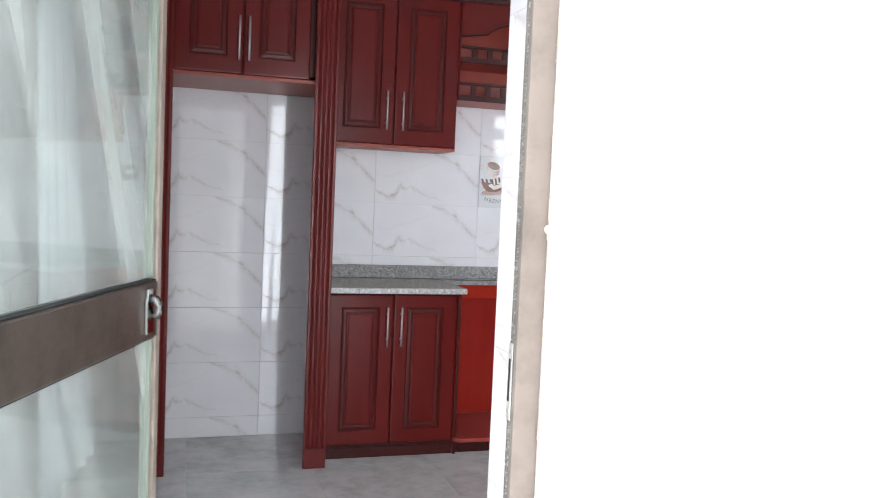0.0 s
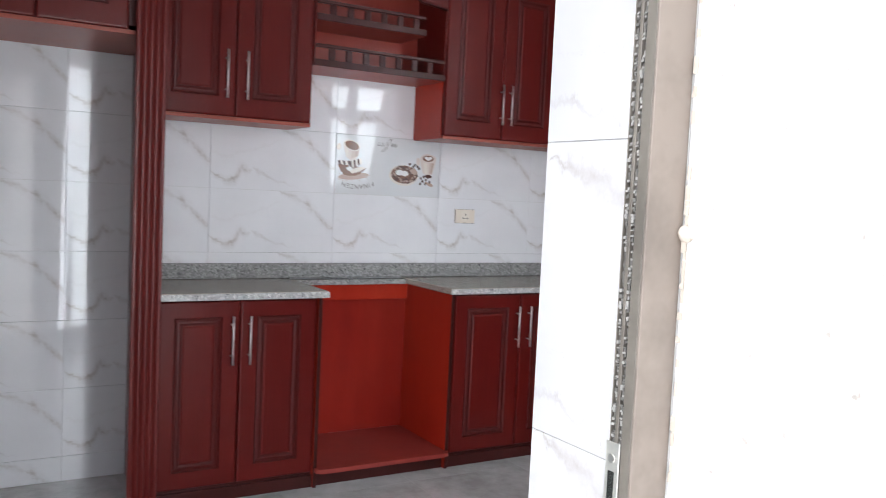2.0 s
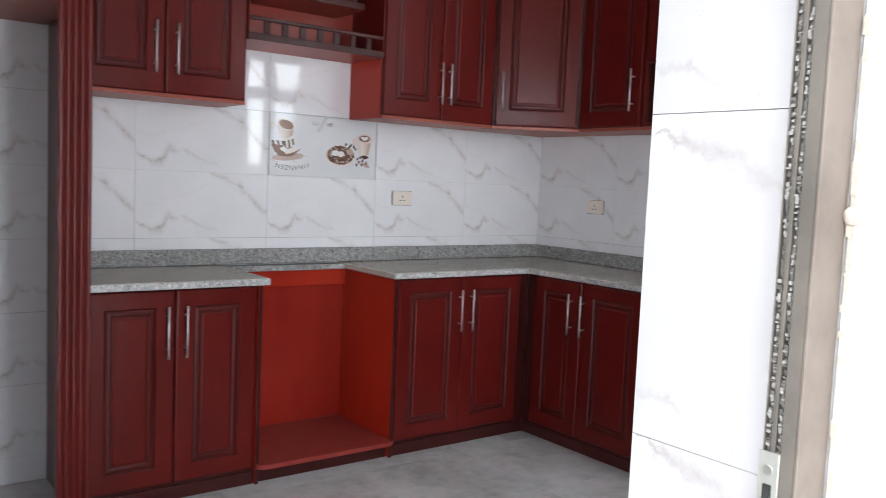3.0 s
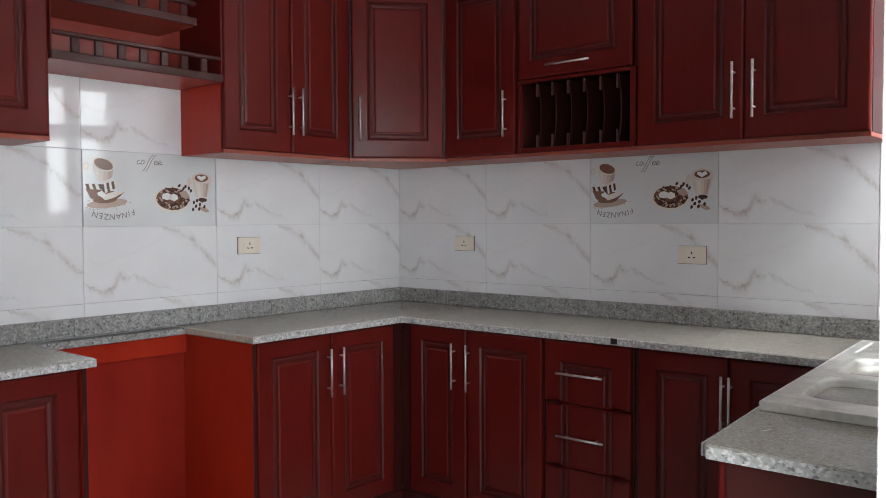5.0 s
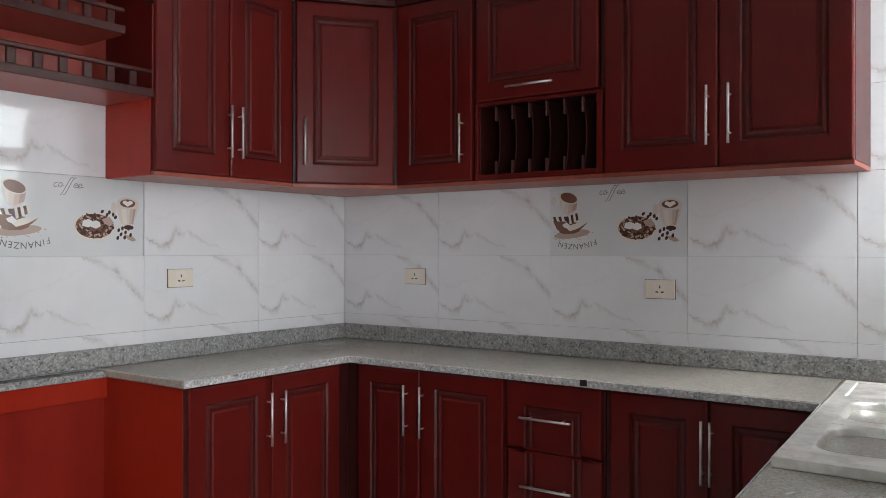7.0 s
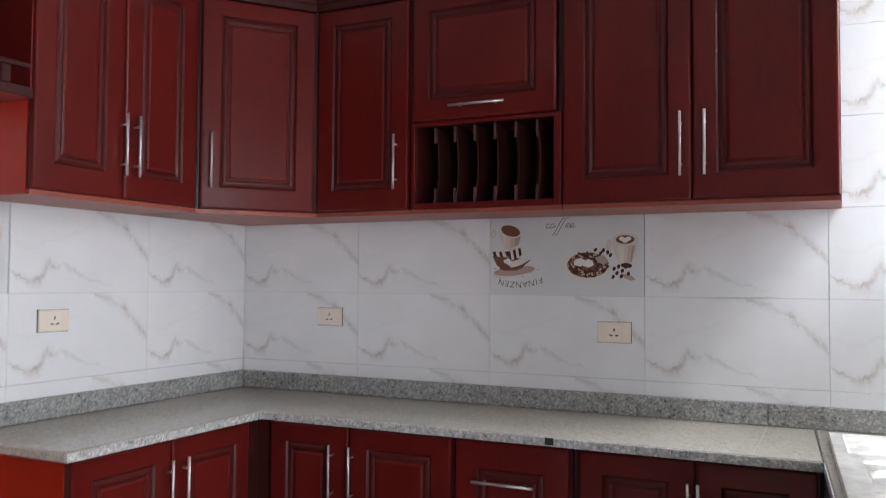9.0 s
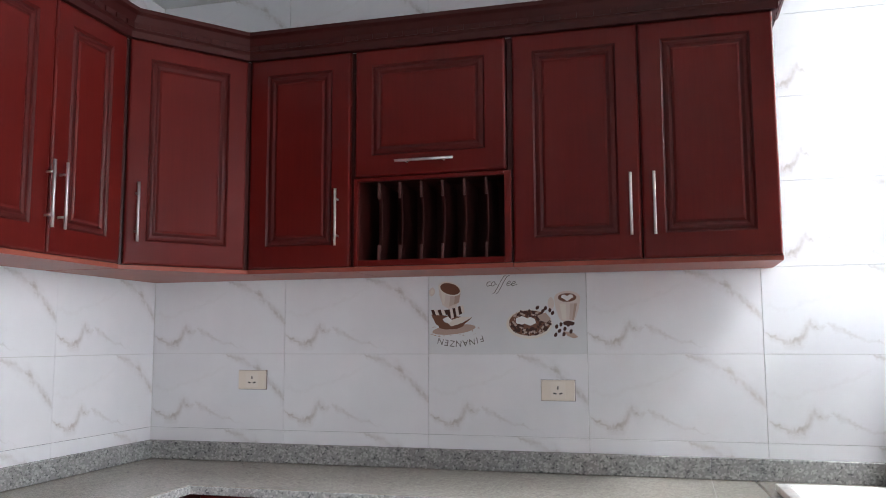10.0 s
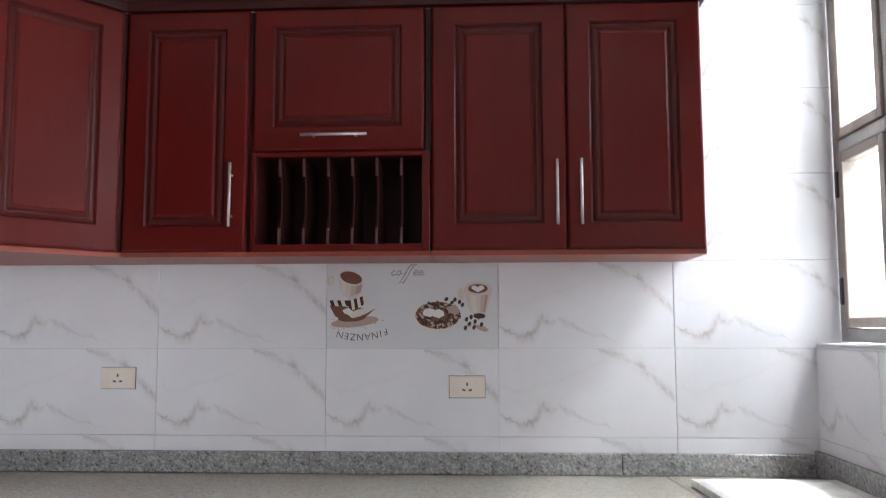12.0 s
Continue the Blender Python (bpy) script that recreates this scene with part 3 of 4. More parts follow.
# ---- wall cabinets ----
def carcass(parent, w, depth, h, closed=True, board=0.018, name="body", y0=0.021, material=None, bottom=True):
    """Sides, top, bottom and back; the front is left open."""
    dims = [(0, board, y0, depth, 0, h), (w - board, w, y0, depth, 0, h), (board, w - board, y0, depth, h - board, h), (board, w - board, depth - 0.008, depth, 0.02, h - board)]
    if closed:
        dims.append((board, w - board, y0 + 0.002, y0 + 0.012, board, h - board))
    part(name, boxes(*dims, bevel=0.001), material or MAHOGANY_DARK, parent)
    if bottom:
        part("bottom_panel", boxes((0.001, w - 0.001, y0 - 0.012, depth - 0.002, -0.016, -0.001)), PINKISH, parent, "light red varnished underside")


def wall_cabinet(label, w, depth, m, doors, h=UT - UB, top=UT, handle_z=0.178, side=None):
    """doors: (x, width, handle x in the door)."""
    c = thing("wall_cabinet", label, "wall cabinet", m, "kitchen wall cabinets")
    carcass(c, w, depth, h)
    for x, dw, hx in doors:
        hang_door(c, x, 0.0, dw, h, (hx, handle_z), material=MAHOGANY)
    for at in side or ():
        part("side_panel", boxes((at, at + 0.004, 0.024, depth, -0.014, h - 0.02)), ORANGE, c, "orange-red varnished side panel")
    return c


DEP = YA - UF_A - 0.002      # wall cabinet depth
dA = 0.343
wall_cabinet("dark red mahogany two-door wall cabinet with raised panels", 0.694, DEP, pose(0.464, UF_A, UB),
             [(0.002, dA, dA - 0.042), (0.002 + dA + 0.003, dA, 0.042)], side=(0.6935,))
wall_cabinet("dark red mahogany two-door wall cabinet beside the open shelf", 0.690, DEP, pose(1.852, UF_A, UB),
             [(0.002, 0.340, 0.340 - 0.012), (0.345, 0.340, 0.040)], side=(-0.0035,))
# slanted corner unit
cx0, cy0, cx1, cy1 = 2.546, 3.888, 2.888, 3.612
cl = math.hypot(cx1 - cx0, cy1 - cy0)
corner = thing("corner_wall_cabinet", "slanted mahogany corner wall cabinet with one raised panel door", "wall cabinet",
               pose(cx0, cy0, UB, 0, 0, math.degrees(math.atan2(cy1 - cy0, cx1 - cx0))), "kitchen wall cabinets")
inv = corner.matrix_basis.inverted()
outline = [(cx0 + 0.008, cy0 + 0.020), (cx1 + 0.020, cy1 - 0.003), (XB - 0.003, cy1 - 0.003), (XB - 0.003, YA - 0.003), (cx0 + 0.006, YA - 0.003)]
local = [(inv @ Vector((x, y, UB))).xy for x, y in outline]
part("body", prism(local, 0.0, UT - UB), MAHOGANY_DARK, corner)
part("bottom_panel", prism([(p[0], p[1]) for p in local], -0.016, -0.001), PINKISH, corner, "light red varnished underside")
hang_door(corner, 0.004, 0.0, cl - 0.008, UT - UB, (0.036, 0.178))
wall_cabinet("narrow dark red mahogany wall cabinet with one raised panel door", 0.4155, XB - UF_B - 0.002, pose(UF_B, 3.608, UB, 0, 0, EAST),
             [(0.002, 0.402, 0.357)])
wall_cabinet("wide dark red mahogany two-door wall cabinet beside the window", 0.853, XB - UF_B - 0.002, pose(UF_B, 2.612, UB, 0, 0, EAST),
             [(0.002, 0.4235, 0.392), (0.4285, 0.4225, 0.040)])


def rack_cabinet():
    w, h, d = 0.5795, UT - UB, XB - UF_B - 0.002
    c = thing("plate_rack_cabinet", "dark red mahogany cabinet with lift-up flap over a plate rack", "wall cabinet", pose(UF_B, 3.192, UB, 0, 0, EAST), "kitchen wall cabinets")
    carcass(c, w, d, h, closed=False)
    zf = 0.322
    hang_door(c, 0.006, zf, 0.552, h - zf, (0.266, 0.046), upright=False, length=0.212, left=0.068, right=0.076, top=0.062, bottom=0.080)
    part("rack_frame", boxes((0.004, 0.018, 0.0, 0.021, 0.0, zf - 0.004), (0.551, w - 0.004, 0.0, 0.021, 0.0, zf - 0.004), (0.018, 0.551, 0.0, 0.021, 0.0, 0.022), (0.018, 0.551, 0.0, 0.021, zf - 0.018, zf - 0.004),
                             bevel=0.002), MAHOGANY, c)
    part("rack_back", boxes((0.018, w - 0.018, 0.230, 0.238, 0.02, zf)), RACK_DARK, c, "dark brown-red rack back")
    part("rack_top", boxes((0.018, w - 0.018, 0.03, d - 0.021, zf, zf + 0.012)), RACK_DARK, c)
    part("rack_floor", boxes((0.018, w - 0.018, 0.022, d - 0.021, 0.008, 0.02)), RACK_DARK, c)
    for i in range(6):
        x = 0.086 + i * 0.0785
        prof = []
        for j in range(13):
            z = 0.024 + (zf - 0.044) * j / 12
            q = j / 12
            y = 0.037 + 0.020 * math.sin(math.pi * min(max((q - 0.10) / 0.80, 0), 1)) ** 0.5
            prof.append((y, z))
        prof += [(0.229, prof[-1][1]), (0.229, prof[0][1])]
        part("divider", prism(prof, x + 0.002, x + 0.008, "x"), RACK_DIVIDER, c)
        for z, tall in ((0.024, 0.052), (zf - 0.078, 0.056)):
            part("pin", boxes((x + 0.001, x + 0.009, 0.022, 0.0335, z, z + tall)), RACK_PIN, c)
    return c


rack_cabinet()


def fridge_cabinet():
    w, h = 0.846, UT - 1.888
    c = thing("overhead_cabinet", "dark red mahogany two-door cabinet over the fridge recess", "wall cabinet", pose(-0.412, 3.620, 1.888), "kitchen wall cabinets")
    carcass(c, w, YA - 3.620 - 0.002, h)
    hang_door(c, 0.109, 0.0, 0.312, h, (0.312 - 0.018, 0.165), material=MAHOGANY)
    hang_door(c, 0.424, 0.0, 0.312, h, (0.024, 0.165), material=MAHOGANY)


fridge_cabinet()


def pillar(x0, x1, wall_side):
    """A side panel of the fridge recess with a fluted front."""
    p = thing("fluted_pillar", "dark red fluted wooden pillar beside the fridge recess", "pillar", pose(x0, 3.580, 0), "fridge recess pillars")
    w = x1 - x0
    pts = [(0, 0.022), (0, 0.004), (0.004, 0.0)]
    n = 4
    span = (w - 0.020) / n
    for i in range(n):
        a = 0.010 + i * span
        pts += [(a + 0.003, 0.0), (a + 0.007, 0.005), (a + span / 2, 0.0085), (a + span - 0.007, 0.005), (a + span - 0.003, 0.0)]
    pts += [(w - 0.004, 0.0), (w, 0.004), (w, 0.022)]
    part("fluted_front", prism(pts, 0.10, 2.31), PILLAR_RED, p)
    part("block", boxes((0, w, 0.0, 0.022, 0.0, 0.099), bevel=0.003), PILLAR_RED, p)
    part("block", boxes((0, w, 0.0, 0.022, 2.311, 2.412), bevel=0.003), PILLAR_RED, p)
    s0 = w - 0.016 if wall_side > 0 else 0.0
    part("side_panel", boxes((s0, s0 + 0.016, 0.0225, YA - 3.580 - 0.002, 0.0, 2.41), bevel=0.001), MAHOGANY, p)


pillar(0.346, 0.457, 1)
pillar(-0.414, -0.298, -1)


def open_shelf():
    x0, x1 = 1.1625, 1.8475
    w = x1 - x0
    c = thing("spice_shelf", "open mahogany spice shelf with two baluster galleries under an arched valance", "shelf", pose(x0, UF_A, 1.885), "kitchen wall cabinets")
    d, h = DEP, UT - 1.885
    part("back_panel", boxes((0.0, w, d - 0.012, d - 0.002, 0.0, h)), SHELF_RED, c, "light red back panel")
    part("side_panel", boxes((0.0, 0.006, 0.004, d - 0.012, 0.0, h)), MAHOGANY, c)
    part("side_panel", boxes((w - 0.006, w, 0.004, d - 0.012, 0.0, h)), MAHOGANY, c)
    part("shelf_board", boxes((0.006, w - 0.006, 0.002, d - 0.012, 0.0, 0.020), bevel=0.002), SHELF_RED, c, "light red varnished shelf board")
    part("shelf_lip", boxes((0.0, w, -0.004, 0.0015, 0.0, 0.030), bevel=0.002), MAHOGANY_DARK, c)
    z2 = 0.208
    up = [(0.006, 0.004), (w - 0.15, 0.004), (w - 0.115, 0.016), (w - 0.105, 0.05), (w - 0.105, d - 0.013), (0.006, d - 0.013)]
    part("shelf_board", prism(up, z2, z2 + 0.020), SHELF_RED, c, "short upper shelf with a rounded corner")

    def gallery(z, end, n):
        part("rail", boxes((0.006, end, -0.003, 0.015, z + 0.084, z + 0.100), bevel=0.003), MAHOGANY_DARK, c)
        for i in range(n):
            x = w * (i + 1) / 8
            part("baluster", boxes((x - 0.0155, x + 0.0155, 0.0, 0.012, z + 0.030 if z < 0.1 else z + 0.020, z + 0.0835), bevel=0.003), MAHOGANY_DARK, c)

    gallery(0.0, w - 0.006, 7)
    gallery(z2 - 0.012, w - 0.120, 6)
    part("shelf_lip", boxes((0.006, w - 0.118, -0.004, 0.0035, z2 - 0.004, z2 + 0.026), bevel=0.002), MAHOGANY_DARK, c)
    zb = 0.342
    arch = [(0.006, h), (0.006, zb)]
    for j in range(21):
        q = j / 20
        x = w * (0.22 + 0.56 * q)
        arch.append((x, zb + 0.018 + 0.072 * math.sin(math.pi * q) ** 0.8))
    arch += [(w - 0.006, zb), (w - 0.006, h)]
    part("valance", prism(arch, -0.002, 0.016, "y"), MAHOGANY, c)
    edge = [(x, -0.004, z + 0.002) for x, z in arch[1:-1]]
    part("valance_bead", tube(edge, 0.0055, 8), MAHOGANY_DARK, c, smooth=True)


open_shelf()


def cornice():
    """Crown moulding along all wall cabinet fronts, with small dentils."""
    c = tagged(new("cornice"), "dark mahogany crown moulding with small dentils along the cabinet tops", "cornice", kind="structure")
    runs = [((0.4575, UF_A), (2.546, UF_A)), ((2.546, UF_A), (2.888, 3.612)), ((2.889, 3.612), (2.889, 1.754)), ((2.889, 1.754), (XB - 0.003, 1.754)), ((-0.432, 3.58), (0.4575, 3.58))]
    prof = [(0.0, 0.0), (0.010, 0.0), (0.012, 0.022), (0.020, 0.028), (0.022, 0.050), (0.036, 0.072), (0.050, 0.080), (0.050, 0.094), (0.0, 0.094)]
    for (ax, ay), (bx, by) in runs:
        d = Vector((bx - ax, by - ay, 0))
        n = Vector((d.y, -d.x, 0)).normalized()
        b = bmesh.new()
        ends = []
        for end, q in (((ax, ay), -0.4), ((bx, by), 0.4)):
            base = Vector((*end, UT + 0.001))
            grow = d.normalized() * q
            ends.append([b.verts.new(base + n * o + grow * o + Vector((0, 0, z)) + n * -0.02 * (o == 0)) for o, z in prof])
        k = len(prof)
        for j in range(k):
            b.faces.new((ends[0][j], ends[0][(j + 1) % k], ends[1][(j + 1) % k], ends[1][j]))
        b.faces.new(ends[0])
        b.faces.new(ends[1][::-1])
        part("moulding", b, MAHOGANY_DARK, c)
        teeth = bmesh.new()
        length = d.length
        u = d.normalized()
        count = int(length / 0.055)
        for i in range(count):
            mid = Vector((ax, ay, UT + 0.040)) + u * (i + 0.5) * length / count + n * 0.022
            vs = []
            for p in (-1, 1):
                for q in (0, 1):
                    for r in (-1, 1):
                        vs.append(teeth.verts.new(mid + u * p * 0.022 + n * q * 0.0035 + Vector((0, 0, r * 0.009))))
            for f in ((0, 1, 3, 2), (4, 6, 7, 5), (0, 4, 5, 1), (2, 3, 7, 6), (0, 2, 6, 4), (1, 5, 7, 3)):
                teeth.faces.new([vs[i2] for i2 in f])
        part("dentil_row", teeth, MAHOGANY_DARK, c)


cornice()


# ---- base cabinets ----
BZ0, BZ1 = 0.072, 0.848


def base_cabinet(label, w, depth, m, doors=(), drawers=()):
    c = thing("base_cabinet", label, "base cabinet", m, "kitchen base cabinets")
    part("body", boxes((0, w, 0.021, depth, BZ0, CT0 - 0.001), bevel=0.001), MAHOGANY_DARK, c)
    part("plinth", boxes((0.0, w, 0.022, 0.040, 0.0, BZ0 - 0.001), (0.0, w, 0.012, 0.0215, 0.0, 0.055), bevel=0.001), MAHOGANY_DARK, c)
    for x, dw, hx in doors:
        hang_door(c, x, BZ0, dw, BZ1 - BZ0, (hx, 0.612), bottom=0.075, top=0.070)
    for x, dw, z0, z1 in drawers:
        d = part("drawer_front", panel_door(dw, z1 - z0, left=0.080, right=0.080, top=0.090 if z1 == BZ1 else None, bottom=0.075 if z0 == BZ0 else None), MAHOGANY, c,
                 m=Matrix.Translation((x + (0.003 if z0 == 0.342 else 0), 0, z0)))
        d.data.materials.append(GLAZE)
        part("handle", bar_handle(0.208, False), NICKEL, d, "brushed nickel bar handle", True, Matrix.Translation((dw / 2 - 0.018, 0, (z1 - z0) - 0.128)))
    return c


DB = YA - BF_A - 0.012
base_cabinet("dark red mahogany two-door base cabinet beside the fridge recess", 0.690, DB, pose(0.460, BF_A, 0),
             [(0.004, 0.338, 0.304), (0.346, 0.338, 0.036)])
base_cabinet("dark red mahogany two-door base cabinet in the corner", 0.852, DB, pose(1.848, BF_A, 0),
             [(0.008, 0.385, 0.362), (0.397, 0.382, 0.044)])
base_cabinet("dark red mahogany two-door base cabinet under the east worktop", 0.808, XB - BF_B - 0.012, pose(BF_B, 3.723, 0, 0, 0, EAST),
             [(0.073, 0.332, 0.272), (0.411, 0.390, 0.016)])
base_cabinet("dark red mahogany base unit with three drawers", 0.398, XB - BF_B - 0.012, pose(BF_B, 2.913, 0, 0, 0, EAST),
             drawers=[(0.006, 0.384, 0.600, BZ1), (0.006, 0.384, 0.342, 0.597), (0.006, 0.384, BZ0, 0.339)])
base_cabinet("dark red mahogany two-door base cabinet beside the sink run", 0.690, XB - BF_B - 0.012, pose(BF_B, 2.511, 0, 0, 0, EAST),
             [(0.020, 0.340, 0.326), (0.364, 0.320, 0.010)])
SF = 1.770                   # front of the sink base, facing north
base_cabinet("dark red mahogany two-door base cabinet under the sink", 1.170, 0.350, pose(2.655, SF + 0.014, 0, 0, 0, SOUTH + 3.7),
             [(0.010, 0.570, 0.53), (0.590, 0.570, 0.04)])


def stove_bay():
    """The open bay for a stove between two base cabinets."""
    x0, x1 = 1.152, 1.846
    w = x1 - x0
    c = thing("stove_bay", "open orange-red varnished stove bay between the base cabinets", "base cabinet", pose(x0, BF_A, 0), "kitchen base cabinets")
    d = YA - BF_A - 0.012
    part("side_panel", boxes((0.0, 0.016, 0.0, d, 0.0, CT0 - 0.001), bevel=0.001), ORANGE, c)
    part("side_panel", boxes((w - 0.016, w, 0.0, d, 0.0, CT0 - 0.001), bevel=0.001), ORANGE, c)
    part("edge_strip", boxes((0.0, 0.016, -0.004, -0.0005, 0.0, CT0 - 0.002), bevel=0.001), MAHOGANY_DARK, c)
    part("edge_strip", boxes((w - 0.016, w, -0.004, -0.0005, 0.0, CT0 - 0.002), bevel=0.001), MAHOGANY_DARK, c)
    part("back_panel", boxes((0.016, w - 0.016, d - 0.012, d - 0.002, 0.09, CT0 - 0.002)), ORANGE_SHADED, c)
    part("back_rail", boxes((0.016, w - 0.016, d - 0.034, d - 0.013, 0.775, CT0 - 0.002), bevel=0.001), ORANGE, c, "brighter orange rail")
    r = 0.05
    base = [(0.0165, d - 0.013), (0.0165, 0.0)]
    base += [(0.004, 0.0), (0.004, -0.010)] + [(0.004 + r - r * math.cos(a), -0.012 - 0.030 * math.sin(a)) for a in (0.3, 0.6, 0.9, 1.2, math.pi / 2)]
    base += [(w - 0.004 - r + r * math.cos(a), -0.012 - 0.030 * math.sin(a)) for a in (math.pi / 2, 1.2, 0.9, 0.6, 0.3)]
    base += [(w - 0.004, -0.010), (w - 0.004, 0.0), (w - 0.0165, 0.0), (w - 0.0165, d - 0.013)]
    part("bottom_board", prism(base, 0.070, 0.090), BOTTOM_RED, c, "dull red bottom board with rounded corners")
    part("plinth", boxes((0.017, w - 0.017, 0.022, 0.040, 0.0, 0.069)), MAHOGANY_DARK, c)


stove_bay()


# ---- worktops, upstands, sink ----
def slab(points, label, edges, seams=()):
    """A polished slab with its speckled front edges; seams are thin joints across the slab."""
    t = solid("worktop", prism(points, CT0, CT1, bevel=0.0045), GRANITE_TOP, label, "worktop", group="granite worktops")
    for dims in edges:
        part("front_edge", boxes((*dims, CT0 + 0.0015, CT1 - 0.0025), bevel=0.0012), GRANITE_EDGE, t, "speckled granite front edge with its highlight painted in")
    for dims in seams:
        part("seam", boxes((*dims, CT1 + 0.0001, CT1 + 0.0005)), SEAM, t, "thin grey joint filled with mortar")
    return t


SEAM = plaster("joint_mortar", (0.30, 0.28, 0.25), 0.8, 0.3)
EX, NY = 2.650, 3.668        # worktop edges along the east and the north run
slab([(0.459, NY), (1.187, NY), (1.187, YA - 0.003), (0.459, YA - 0.003)], "polished grey granite worktop beside the fridge recess",
     [(0.4595, 1.1865, NY - 0.0040, NY + 0.0006)])
corner_top = slab([(1.808, NY), (EX, NY), (EX, 1.8105), (XB - 0.003, 1.8475), (XB - 0.003, YA - 0.003), (1.808, YA - 0.003)], "polished grey granite L-shaped corner worktop along the tiled walls",
                  [(1.8085, EX, NY - 0.0040, NY + 0.0006), (EX - 0.0040, EX + 0.0006, 1.8120, NY - 0.0045)], [(EX + 0.006, XB - 0.024, 1.9885, 1.9902)])
part("chip", boxes((EX - 0.0052, EX - 0.0032, 2.560, 2.588, CT0 + 0.006, CT1 - 0.002), bevel=0.0008), BLACK, corner_top, "dark chip in the front edge")
sink_top = slab([(1.455, YS + 0.003), (XB - 0.003, YS + 0.003), (XB - 0.003, 1.8455), (EX, 1.8085), (1.467, 1.728), (1.455, 1.716)], "polished grey granite worktop under the sink",
                [(1.4510, 1.4556, YS + 0.004, 1.7150)])
part("front_edge", prism([(1.468, 1.7275), (2.647, 1.8078), (2.6468, 1.8110), (1.4678, 1.7310)], CT0 + 0.0015, CT1 - 0.0025), GRANITE_EDGE, sink_top, "speckled granite front edge with its highlight painted in")
part("paper_scrap", boxes((-0.011, 0.011, -0.0022, 0.0022, 0.0, 0.0008)), PRINT_WHITE, sink_top, "small white scrap", m=pose(1.640, 1.660, CT1 + 0.0003, 0, 0, -25))
solid("back_strip", boxes((1.1885, 1.8065, 4.125, YA - 0.003, CT0, CT1 - 0.004), bevel=0.002), GRANITE, "narrow granite strip behind the stove bay", "worktop")


def upstand(along, u0, u1, v0, v1, top, joints):
    """A row of granite strips along x or y, cut at the joints."""
    t = thing("upstand", "speckled grey granite upstand against the tiles", "upstand", pose(0, 0, 0), "granite upstands")
    cuts = [u0, *joints, u1]
    for a, c in zip(cuts, cuts[1:]):
        d = (a + 0.0004, c - 0.0004, v0, v1) if along == "x" else (v0, v1, a + 0.0004, c - 0.0004)
        part("strip", boxes((*d, CT1 + 0.001, top), bevel=0.0025), GRANITE, t)


upstand("x", 0.459, XB - 0.004, YA - 0.022, YA - 0.002, 0.959, (1.36, 2.30))
upstand("y", YS + 0.024, YA - 0.023, XB - 0.022, XB - 0.002, 0.959, (1.989, 3.05))
upstand("x", 1.485, XB - 0.004, YS + 0.002, YS + 0.022, 0.970, (2.40,))


